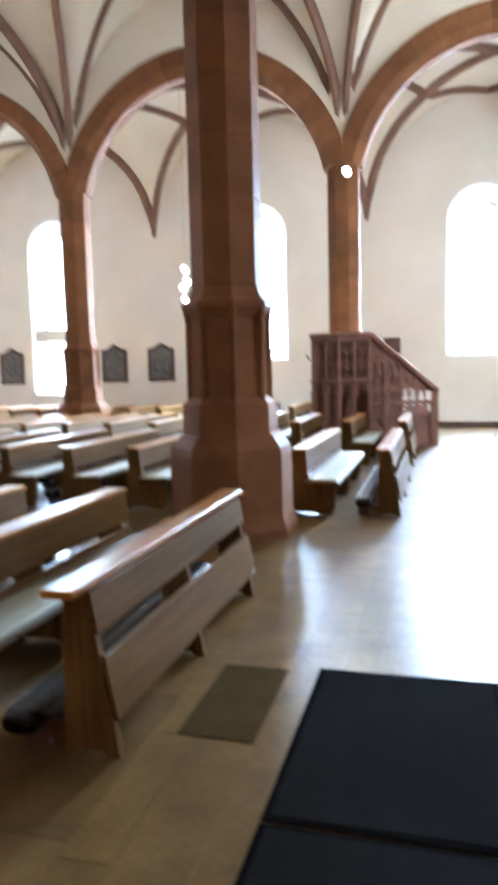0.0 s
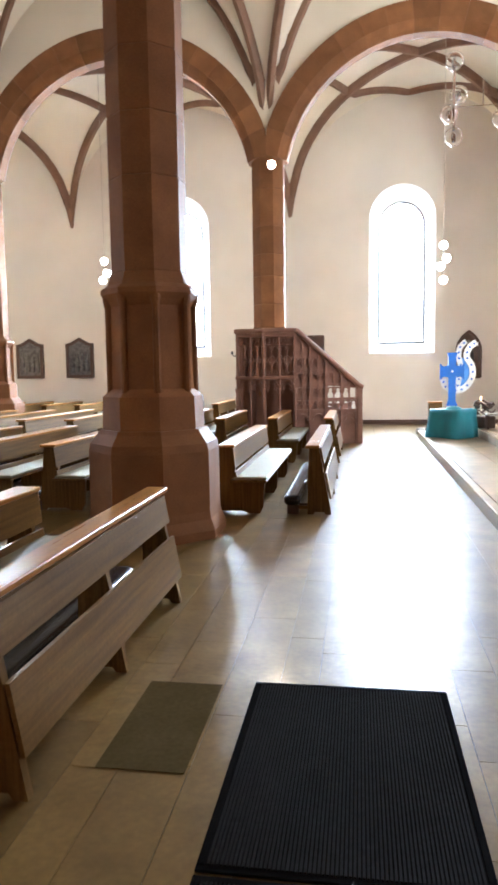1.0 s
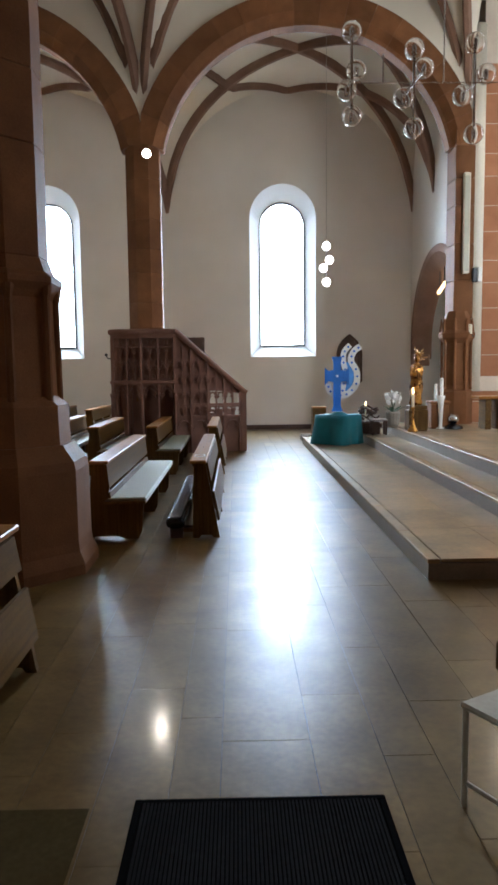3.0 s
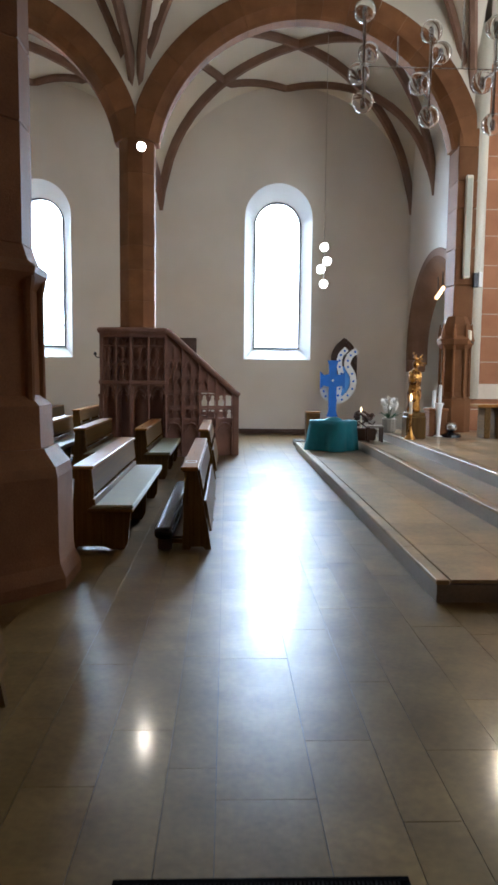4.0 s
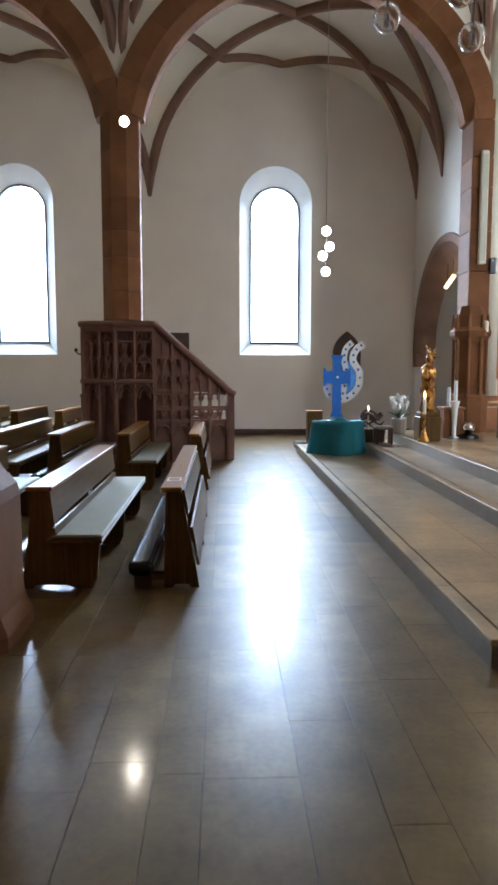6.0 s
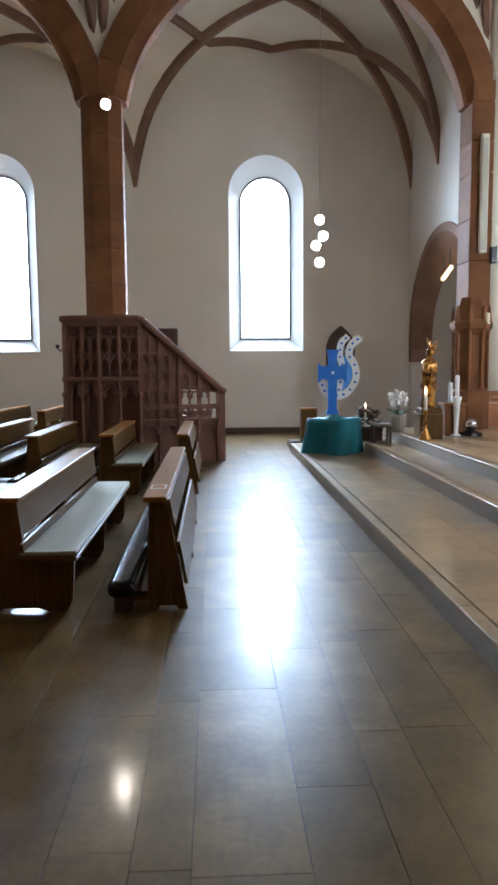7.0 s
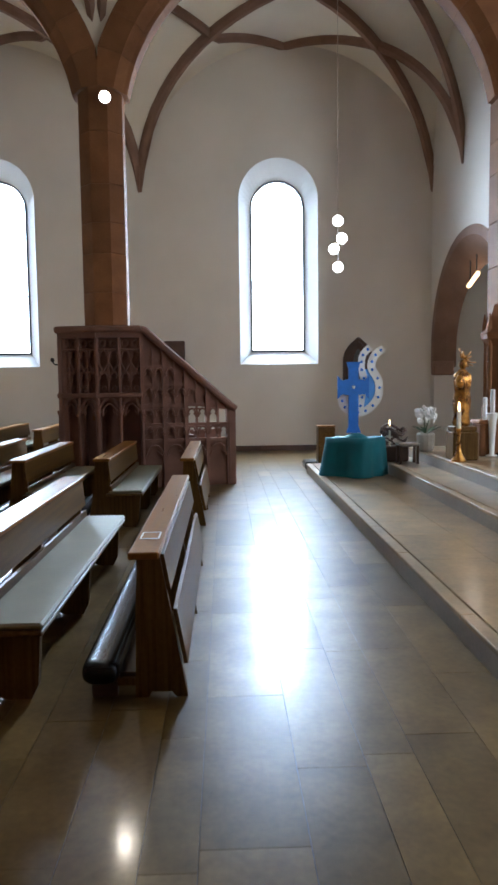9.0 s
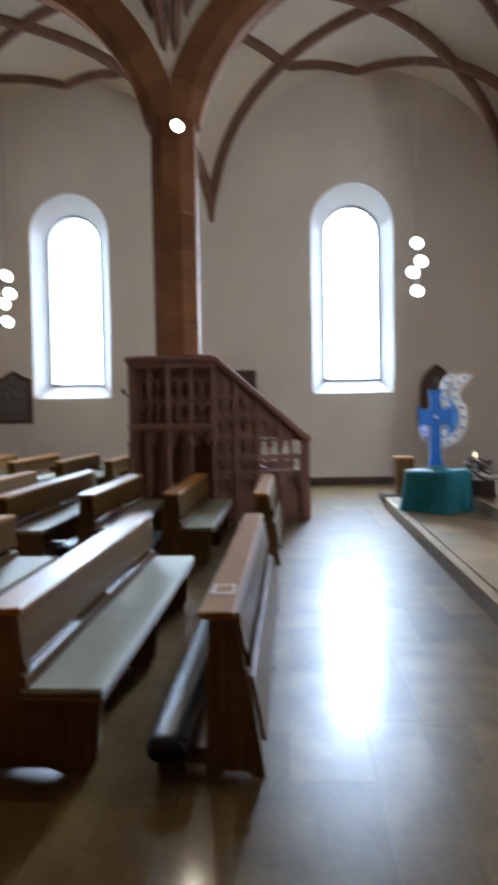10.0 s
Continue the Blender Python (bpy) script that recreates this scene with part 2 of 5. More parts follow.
def wall_panel(bm, at, u0, u1, z0, z1, thick, opening=None, rings=(), n=24, split=None):
    """A piece of wall with thickness, with an arched opening through it. at(u, d, z) gives the place at depth d behind the room's
    face; rings are (depth, half width, sill, spring) of the opening from the room's face outwards. split: a second mesh for the reveal."""
    def quad(m, *ps):
        m.faces.new([m.verts.new(at(*p)) for p in ps])
    def rect(i):
        q = n // 4
        spring = rings[0][3]
        if i == 0:
            return u0, z0
        if i == n + 2:
            return u1, z0
        k = i - 1
        if k <= q:
            return u0, spring + (z1 - spring) * k / q
        if k <= 3 * q:
            return u0 + (u1 - u0) * (k - q) / (2 * q), z1
        return u1, z1 - (z1 - spring) * (k - 3 * q) / q
    if not rings:
        for d in (0, thick):
            quad(bm, (u0, d, z0), (u1, d, z0), (u1, d, z1), (u0, d, z1))
    else:
        lines = [(d, arch_outline(opening, hw, sill, spring, n)) for d, hw, sill, spring in rings]
        for d, line in (lines[0], (thick, lines[-1][1])):
            for i in range(len(line) - 1):
                a, b, ra, rb = line[i], line[i + 1], rect(i), rect(i + 1)
                quad(bm, (a[0], d, a[1]), (b[0], d, b[1]), (rb[0], d, rb[1]), (ra[0], d, ra[1]))
            a, b = line[0], line[-1]
            quad(bm, (u0, d, z0), (u1, d, z0), (b[0], d, b[1]), (a[0], d, a[1]))
        other = split if split is not None else bm
        for (d, l1), (e, l2) in zip(lines, lines[1:]):
            for i in range(len(l1)):
                j = (i + 1) % len(l1)
                quad(other, (l1[i][0], d, l1[i][1]), (l1[j][0], d, l1[j][1]), (l2[j][0], e, l2[j][1]), (l2[i][0], e, l2[i][1]))
    for u in (u0, u1):
        quad(bm, (u, 0, z0), (u, thick, z0), (u, thick, z1), (u, 0, z1))
    for z in (z0, z1):
        quad(bm, (u0, 0, z), (u1, 0, z), (u1, thick, z), (u0, thick, z))
    bmesh.ops.remove_doubles(bm, verts=bm.verts[:], dist=0.0005)
    return bm


# small lunettes over the chapel arch: centre, half width and rise
END_CORBEL = 16.34
END_LUNETTES = ((17.47, 1.13, 1.35), (14.77, 1.57, 2.05))


def vault_height(x, y, x0, x1, y0, y1, spring, rise, form=""):
    """Groined vault of two crossing barrels; the nave's groins are softened, the end bay keeps one barrel with two low lunettes."""
    u = min(1, abs(2 * (x - x0) / (x1 - x0) - 1))
    v = min(1, abs(2 * (y - y0) / (y1 - y0) - 1))
    if form == "nave":
        return spring + rise * ((1 - u * u) ** 4 + (1 - v * v) ** 4) ** 0.125
    across = math.sqrt(1 - u * u)
    if form == "end" and x > (x0 + x1) / 2:
        low = max(r * math.sqrt(max(0, 1 - ((y - c) / h) ** 2)) for c, h, r in END_LUNETTES)
        return spring + max(rise * across, low)
    return spring + rise * max(across, (1 - v ** 2.2) ** (1 / 2.2))


def ease(t, n):
    """Steps that crowd towards both ends, where a vault is steep."""
    return 0.5 - 0.5 * math.cos(math.pi * t / n)


def vault_bay(bm, x0, x1, y0, y1, spring, rise, form="", n=44):
    grid = [[bm.verts.new((x0 + (x1 - x0) * ease(i, n), y0 + (y1 - y0) * ease(j, n), vault_height(x0 + (x1 - x0) * ease(i, n), y0 + (y1 - y0) * ease(j, n), x0, x1, y0, y1, spring, rise, end))) for j in range(n + 1)] for i in range(n + 1)]
    for i in range(n):
        for j in range(n):
            bm.faces.new((grid[i][j], grid[i + 1][j], grid[i + 1][j + 1], grid[i][j + 1]))


RIB = [(-0.085, 0.06), (-0.085, -0.08), (-0.045, -0.17), (0.045, -0.17), (0.085, -0.08), (0.085, 0.06)]


def rib(bm, p, q, bay, n=26, scale=1.0):
    """A moulded rib under the vault, thinning towards its springing."""
    pts, thin = [], []
    for i in range(n + 1):
        t = ease(i, n)
        x, y = p[0] + (q[0] - p[0]) * t, p[1] + (q[1] - p[1]) * t
        pts.append((x, y, vault_height(x, y, *bay)))
        thin.append(scale * min(1.0, 0.3 + 0.7 * (pts[-1][2] - bay[4]) / 0.9))
    sweep(bm, pts, RIB, scales=thin)


# ---- structure ----
def north_at(u, d, z):
    return (u, WALL_N + d, z)


def south_at(u, d, z):
    return (u, WALL_S - d, z)


WIN = ((0, 0.98, 2.18, 6.24), (0.42, 0.68, 2.5, 6.1), (0.55, 0.68, 2.5, 6.1))


LOW = tuple((d, hw, sill - 1.0, spring) for d, hw, sill, spring in WIN)


def window_unit(name, at, uc, hw=0.68, sill=2.5, spring=6.1, depth=0.42):
    """Steel-framed round-headed window with glazing bars and panes."""
    w = structure(new(name), "tall round-headed window with thin dark steel frame", "window")
    bm = B()
    outer, inner = arch_outline(uc, hw, sill, spring), arch_outline(uc, hw - 0.035, sill + 0.045, spring)
    for d in (depth - 0.03, depth + 0.03):
        for i in range(len(outer)):
            j = (i + 1) % len(outer)
            bm.faces.new([bm.verts.new(at(p[0], d, p[1])) for p in (outer[i], outer[j], inner[j], inner[i])])
    for i in range(len(inner)):
        j = (i + 1) % len(inner)
        bm.faces.new([bm.verts.new(at(p[0], d, p[1])) for p, d in ((inner[i], depth - 0.03), (inner[j], depth - 0.03), (inner[j], depth + 0.03), (inner[i], depth + 0.03))])
    part("window_frame", bm, M_IRON, w)
    for z in (3.95, 5.4):
        bm = B()
        a, b = at(uc - hw + 0.05, depth - 0.012, z - 0.012), at(uc + hw - 0.05, depth + 0.012, z + 0.012)
        box(bm, min(a[0], b[0]), max(a[0], b[0]), min(a[1], b[1]), max(a[1], b[1]), a[2], b[2])
        part("glazing_bar", bm, M_IRON, w)
    bm = B()
    bm.faces.new([bm.verts.new(at(p[0], depth + 0.015, p[1])) for p in inner])
    bm.faces.new([bm.verts.new(at(p[0], depth + 0.021, p[1])) for p in inner])
    g = part("pane", bm, M_GLASS, w)
    g.visible_shadow = False
    return w


bm, rv = B(), B()
edges = [5.6, -2.2, -9.4, -16.5, WALL_W - 0.6]
for i, wx in enumerate(WINDOWS):
    wall_panel(bm, north_at, edges[i + 1], edges[i], 0, 11.2, 0.6, wx, LOW if i == 2 else WIN, split=rv)
box(bm, WINDOWS[2] - 1.0, WINDOWS[2] + 1.0, WALL_N + 0.1, WALL_N + 0.5, 3.05, 3.5)
wall_n = structure(part("wall_north", bm, M_PLASTER), "cream lime-plastered aisle wall with tall round-headed windows", "wall")
part("window_reveal", rv, M_REVEAL, wall_n, "white splayed window reveal")
for i, wx in enumerate(WINDOWS):
    window_unit("window_%d" % (i + 1), north_at, wx, sill=1.5 if i == 2 else 2.5)

# unseen south wall, in dark stone so that less light bounces back
bm, rv = B(), B()
for u0, u1, wx in ((-9.4, -2.6, -6.0), (-16.5, -9.4, -13.0)):
    wall_panel(bm, south_at, u0, u1, 0, 11.2, 0.6, wx, WIN, split=rv)
wall_panel(bm, south_at, -2.6, 14.0, 0, 11.2, 0.6)
wall_panel(bm, south_at, WALL_W - 0.6, -16.5, 0, 11.2, 0.6)
ws = structure(part("wall_south", bm, M_SAND), "unseen aisle wall toned dark to cut bounced light, with assumed round-headed windows", "wall")
part("window_reveal", rv, M_REVEAL, ws)
window_unit("window_5", south_at, -6.0)
window_unit("window_6", south_at, -13.0)

bm = B()
box(bm, WALL_W - 0.6, WALL_W, WALL_S, WALL_N, 0, 13)
structure(part("wall_west", bm, M_PLASTER), "plain cream plastered end wall", "wall")

# dark baseboard along the north wall
bm = B()
box(bm, WALL_W, 5.05, WALL_N - 0.03, WALL_N + 0.01, 0, 0.13, 0.008)
structure(part("baseboard", bm, M_BROWN), "dark brown stone skirting along the plastered wall", "baseboard")

# end wall of the north aisle with the chapel arch
EAST = 5.08


def east_at(u, d, z):
    return (EAST + d, u, z)


bm = B()
wall_panel(bm, east_at, 13.5, WALL_N + 0.6, 0, 11.2, 0.5, 16.0, ((0, 2.3, 0.54, 2.48), (0.5, 2.3, 0.54, 2.48)), n=32)
we = structure(part("wall_east", bm, M_PLASTER), "cream plastered wall with an arched chapel opening", "wall")
# stone surround of the arch, stopping on corbels above the floor
bm = B()
line = arch_outline(16.0, 2.3, 2.05, 2.48, 32)
sec = [(-0.03, -0.02), (-0.03, 0.19), (0.01, 0.21), (0.01, 0.03), (0.52, 0.03), (0.52, -0.1), (0.26, -0.1), (0.06, -0.06)]
rings = []
for i, (u, z) in enumerate(line):
    if z <= 2.48 and i in (0, len(line) - 1):
        n2 = (-1, 0) if i == 0 else (1, 0)
    else:
        n2 = Vector((u - 16.0, z - 2.48)).normalized()
    drop = 0.42 * max(0.0, n2[1])  # the soffit falls towards the chapel
    rings.append([bm.verts.new(east_at(u + n2[0] * h, s, z + n2[1] * h - (drop * s / 0.5 if h < 0 else 0))) for s, h in sec])
for a, b in zip(rings, rings[1:]):
    for k in range(len(sec)):
        bm.faces.new((a[k], a[(k + 1) % len(sec)], b[(k + 1) % len(sec)], b[k]))
bm.faces.new(rings[0])
bm.faces.new(rings[-1])
part("arch_surround", bm, M_RIB, we, "brown sandstone chapel arch surround")
for u in (13.72, 18.28):
    bm = B()
    box(bm, EAST - 0.05, EAST + 0.46, u - 0.14, u + 0.14, 1.85, 2.2, 0.03)
    part("corbel", bm, M_RIB, we, "brown sandstone impost block")
# side chapel behind the arch
bm = B()
box(bm, 8.2, 8.5, 13.4, 19.4, 0, 8.0)
box(bm, 5.58, 8.5, 19.1, 19.4, 0, 8.0)
box(bm, 5.58, 8.5, 13.42, 13.6, 0, 8.0)
structure(part("wall_chapel", bm, M_PLASTER), "cream plastered side chapel wall", "wall")
bm = B()
box(bm, 5.58, 8.5, 13.4, 19.4, 6.4, 6.6)
structure(part("ceiling_chapel", bm, M_VAULT), "plain plastered chapel ceiling", "ceiling")
# chancel, closed beyond the steps
bm = B()
box(bm, 5.22, 13.0, 13.0, 13.4, 1.25, 12)
box(bm, 5.08, 13.0, 13.06, 13.44, 0, 1.25)
structure(part("wall_chancel_north", bm, M_MORTAR), "chancel wall of orange sandstone ashlar", "wall")
chancel_wall = bpy.data.objects["wall_chancel_north"]


def chancel_south_at(u, d, z):
    return (u, 3.4 - d, z)


# out-of-view wall; its window is added to let the extra light in
bm, rv = B(), B()
wall_panel(bm, chancel_south_at, 5.08, 13.0, 0, 12, 0.6, 8.6, WIN, split=rv)
wcs = structure(part("wall_chancel_south", bm, M_PLASTER), "unseen cream chancel wall with an added window for light", "wall")
part("window_reveal", rv, M_REVEAL, wcs)
window_unit("window_9", chancel_south_at, 8.6)


def chancel_at(u, d, z):
    return (13.0 + d, u, z)


bm, rv = B(), B()
for a, b, c in ((2.6, 8.4, 6.4), (8.4, 13.6, 10.4)):
    wall_panel(bm, chancel_at, a, b, 0, 12, 0.6, c, WIN, split=rv)
wc = structure(part("wall_chancel_east", bm, M_PLASTER), "chancel end wall with tall round-headed windows", "wall")
part("window_reveal", rv, M_REVEAL, wc)
for k, c in enumerate((6.4, 10.4)):
    window_unit("window_%d" % (7 + k), chancel_at, c)
bm = B()
box(bm, 5.08, 13.6, 2.9, 13.5, 12, 12.3)
structure(part("ceiling_chancel", bm, M_VAULT), "plain plastered chancel ceiling", "ceiling")
# unseen closing wall, dark for the same weaker bounce
bm = B()
box(bm, 4.6, 5.08, WALL_S, 3.2, 0, 12)
structure(part("wall_southeast", bm, M_SAND), "unseen plain south aisle wall toned dark to cut bounced light", "wall")

# vaults: nave, north aisle and south aisle, bay by bay
xs = [4.95, -2.15, -9.25, -16.35, -23.45]
NAVE, AISLE = (6.75, 4.4), (6.4, 3.5)
bm = B()
ribs = []
for x1, x0 in zip(xs, xs[1:]):
    xm = (x0 + x1) / 2
    for kind, y0, y1, (spring, rise) in (("nave", ROW_S, ROW_N, NAVE), ("aisle", ROW_N, WALL_N + 0.02, AISLE), ("south", WALL_S - 0.02, ROW_S, AISLE)):
        end = kind == "aisle" and x1 > 4
        x1 = 5.09 if end else min(x1, 4.95)
        bay = (x0, x1, y0, y1, spring, rise, "end" if end else "nave" if kind == "nave" else "")
        vault_bay(bm, *bay)
        if x0 < -17 and kind != "nave":
            continue
        ym = (y0 + y1) / 2
        rb = B()
        if kind == "nave":
            for ya in (y0, y1):
                rib(rb, (x0, ya), (x1, ym), bay)
                rib(rb, (x1, ya), (x0, ym), bay)
        else:
            rib(rb, (x0, y0), (x1, y1), bay)
            rib(rb, (x0, y1), (x1, y0), bay)
        if kind == "nave":
            for xa in (x0, x1):
                s = 1 if xa == x0 else -1
                rib(rb, (xa, y1), (xa + s * 2.0, ym), bay)
                rib(rb, (xa, y0), (xa + s * 2.0, ym), bay)
        else:
            for xa in (x0, x1):
                yc = END_CORBEL if end and xa == x1 else ym
                rib(rb, (xm, y1), (xa, yc), bay, scale=0.9)
                rib(rb, (xm, y0), (xa, yc), bay, scale=0.9)
        ribs.append(part("vault_rib", rb, M_RIB))
for r in ribs:
    structure(r, "brown sandstone net-vault ribs crossing the plastered ceiling", "vault rib")
structure(part("ceiling", bm, M_VAULT, smooth=True), "cream plastered net vault over nave and aisles", "ceiling")
bm = B()
box(bm, WALL_W - 0.6, 5.4, WALL_S - 0.6, WALL_N + 0.6, 11.6, 11.9)
structure(part("roof", bm, M_VAULT), "closed roof above the vaults", "roof")

# tapering tips where the aisle ribs die into the walls
for cx, cy in ((-2.17, WALL_N - 0.01), (-9.25, WALL_N - 0.01), (5.07, WALL_N - 0.02), (5.07, END_CORBEL)):
    bm = B()
    lathe(bm, [(0.008, 6.38), (0.03, 6.48), (0.06, 6.64), (0.085, 6.85), (0.095, 7.0)], (cx, cy, 0), 8, math.pi / 8)
    structure(part("trim", bm, M_RIB), "tapering brown sandstone rib tip on the wall", "corbel")


# ---- arcades ----
def arcade(y, name):
    walls = B()
    for x1, x0 in zip(xs[:3], xs[1:4]):
        c = (x0 + x1) / 2
        n = 36
        for yy in (y - 0.26, y + 0.26):
            for i in range(n):
                a, b = x0 + BAY * i / n, x0 + BAY * (i + 1) / n
                lo = [5.9 + math.sqrt(max(0, 3.7 ** 2 - (v - c) ** 2)) for v in (a, b)]
                walls.faces.new([walls.verts.new(p) for p in ((a, yy, lo[0]), (b, yy, lo[1]), (b, yy, 11.6), (a, yy, 11.6))])
    wall = structure(part(name, walls, M_VAULT), "plastered arcade wall above round sandstone arches", "wall")
    for x1, x0 in zip(xs[:3], xs[1:4]):
        c = (x0 + x1) / 2
        arch = structure(new("arcade_arch"), "broad round arch of red sandstone between the piers", "arch")
        stones = 17
        a0 = 0.19
        for s in range(stones):
            bm = B()
            rings = []
            for k in range(4):
                a = a0 + (math.pi - 2 * a0) * (s + 0.004 + 0.992 * k / 3) / stones
                ro = min(3.76, 3.545 / max(1e-3, abs(math.cos(a))))
                ri = 3.15
                e = min(0.2, (ro - ri) * 0.45)
                sec = [(ri, -0.16), (ri + 0.06, -0.2), (ri + e, -0.37), (ro, -0.37), (ro, 0.37), (ri + e, 0.37), (ri + 0.06, 0.2), (ri, 0.16)]
                rings.append([bm.verts.new((c - r * math.cos(a), y + d, 5.9 + r * math.sin(a))) for r, d in sec])
            for p, q in zip(rings, rings[1:]):
                for k in range(8):
                    bm.faces.new((p[k], p[(k + 1) % 8], q[(k + 1) % 8], q[k]))
            bm.faces.new(rings[0][::-1])
            bm.faces.new(rings[-1])
            part("stone", bm, M_SAND, arch)


arcade(ROW_N, "arcade_wall_north")
arcade(ROW_S, "arcade_wall_south")


def pier(x, y, flare=1.0):
    """Octagonal sandstone pier: flared plinth, panelled drum with corner shafts, ring, tall shaft in courses."""
    p = thing("pier", "octagonal red sandstone church pier with stepped plinth", "pier", "arcade piers", (x, y, 0))
    ph = math.pi / 8
    bm = B()
    lathe(bm, [(octagon(h * flare), z) for h, z in ((0.7, 0), (0.7, 0.09), (0.685, 0.13), (0.655, 0.2), (0.645, 0.28), (0.64, 0.9), (0.625, 0.98), (0.55, 1.08), (0.53, 1.12))], (0, 0, 0), 8, ph)
    part("plinth", bm, M_SAND, p, "flared octagonal sandstone plinth")
    bm = B()
    lathe(bm, [(octagon(h), z) for h, z in ((0.5, 1.12), (0.49, 1.46), (0.41, 1.54), (0.395, 2.38), (0.43, 2.44))], (0, 0, 0), 8, ph)
    part("drum", bm, M_SAND, p)
    for k in range(8):
        a = ph + k * math.pi / 4
        bm = B()
        r = octagon(0.41)
        lathe(bm, [(0.05, 1.13), (0.06, 1.2), (0.06, 1.42), (0.04, 1.5), (0.035, 2.36), (0.055, 2.44), (0.055, 2.48)], (r * math.cos(a), r * math.sin(a), 0), 8, 0)
        part("corner_shaft", bm, M_SAND, p)
    bm = B()
    lathe(bm, [(octagon(h), z) for h, z in ((0.43, 2.44), (0.475, 2.5), (0.475, 2.55), (0.41, 2.6), (0.37, 2.72))], (0, 0, 0), 8, ph)
    part("ring", bm, M_SAND, p, "moulded sandstone ring")
    z = 2.72
    rnd = random.Random(int(x * 100 + y))
    while z < 6.9:
        h = min(rnd.uniform(0.5, 0.95), 7.0 - z)
        bm = B()
        lathe(bm, [(octagon(0.358), z + 0.002), (octagon(0.365), z + 0.012), (octagon(0.365), z + h - 0.012), (octagon(0.358), z + h - 0.002)], (0, 0, 0), 8, ph)
        part("stone", bm, M_SAND, p)
        z += h
    return p


for px in PIERS[1:]:
    pier(px - 0.06, ROW_S)
    pier(px, ROW_N, 0.72 if px == -2.15 else 1.0)

# respond of the north arcade beside the chancel, with its niche canopy
rp = thing("respond_pier", "red sandstone half pier in large blocks beside the chancel", "pier", "arcade piers", (4.82, 13.2, 0))
z, rnd = 0.54, random.Random(5)
while z < 6.6:
    h = rnd.uniform(0.55, 0.85)
    bm = B()
    box(bm, -0.23, 0.2, -0.36, 0.3, z + 0.003, min(z + h, 6.9) - 0.003, 0.012)
    part("stone", bm, M_SAND, rp)
    z += h
bm = B()
lathe(bm, [(0.36, 0.54), (0.36, 1.25), (0.3, 1.3), (0.27, 1.4), (0.27, 2.3), (0.38, 2.42), (0.4, 2.52), (0.33, 2.6), (0.3, 2.8), (0.24, 3.0)], (-0.12, -0.25, 0), 8, math.pi / 8)
part("niche_drum", bm, M_SAND, rp)
for k in range(8):
    a = math.pi / 8 + k * math.pi / 4
    bm = B()
    lathe(bm, [(0.05, 1.3), (0.03, 1.36), (0.03, 2.34), (0.06, 2.44)], (-0.12 + 0.31 * math.cos(a), -0.25 + 0.31 * math.sin(a), 0), 6)
    part("corner_shaft", bm, M_SAND, rp)
    bm = B()
    lathe(bm, [(0.05, 2.5), (0.045, 2.6), (0.012, 2.85)], (-0.12 + 0.33 * math.cos(a), -0.25 + 0.33 * math.sin(a), 0), 6)
    part("pinnacle", bm, M_SAND, rp)

# pale half-round shaft beside the respond
bm = B()
lathe(bm, [(0.17, 1.25), (0.17, 9.0)], (5.08, 12.99, 0), 16)
structure(part("trim", bm, M_SPEAKER, smooth=True), "pale painted half-round wall shaft by the chancel", "wall shaft")

# ---- steps ----
def slab_step(name, x0, y0, x1, y1, z0, z1, label):
    s = structure(new(name), label, "step")
    # riser in the darkened stone that stands in for its shade
    bm = B()
    box(bm, x0 + 0.008, x1, y0 + 0.008, y1 - 0.008, z0, z1 - 0.041)
    part("riser", bm, M_STEPSHADE, s, "limestone riser with shade in its colour")
    rnd = random.Random(int(x0 * 100))
    y = y0
    while y < y1 - 0.05:
        w = rnd.uniform(1.0, 1.7)
        w = w if y + w < y1 - 0.5 else y1 - y
        bm = B()
        box(bm, x0, x0 + 0.105, y + 0.002, y + w - 0.002, z1 - 0.04, z1, 0.006)
        part("kerb_stone", bm, M_STEP, s)
        y += w
    x = x0 + 0.117
    while x < min(x1, x0 + 3.4):
        wx = rnd.uniform(0.4, 0.62)
        y = y0 + 0.006
        while y < y1 - 0.05:
            w = rnd.uniform(0.7, 1.2)
            w = w if y + w < y1 - 0.4 else y1 - y
            bm = B()
            box(bm, x + 0.0015, x + wx - 0.0015, y + 0.0015, y + w - 0.0015, z1 - 0.028, z1 - 0.001)
            part("slab", bm, M_STEP, s)
            y += w
        x += wx
    if x < x1:
        bm = B()
        box(bm, x, x1, y0, y1, z1 - 0.028, z1 - 0.001)
        part("slab", bm, M_STEP, s)
    return s


slab_step("altar_step_1", 1.375, 2.96, 13.0, 14.05, 0.0, 0.18, "low polished limestone altar step")
slab_step("altar_step_2", 2.55, 3.5, 13.0, 13.7, 0.18, 0.36, "second polished limestone altar step")
slab_step("altar_step_3", 3.12, 3.9, 13.0, 13.3, 0.36, 0.54, "upper limestone altar platform")


# ---- pews ----
def kneeler_pad(length, x):
    """Padded roll with rounded ends."""
    bm = B()
    sec = [(0.1 * math.copysign(abs(math.cos(t)) ** 0.7, math.cos(t)), 0.065 * math.copysign(abs(math.sin(t)) ** 0.75, math.sin(t))) for t in [math.pi * k / 10 for k in range(20)]]
    ys = [0.0, 0.012, 0.035, 0.07, length - 0.07, length - 0.035, length - 0.012, length]
    sweep(bm, [(x, y, 0.19) for y in ys], sec, scales=[0.62, 0.82, 0.95, 1, 1, 0.95, 0.82, 0.62])
    return bm


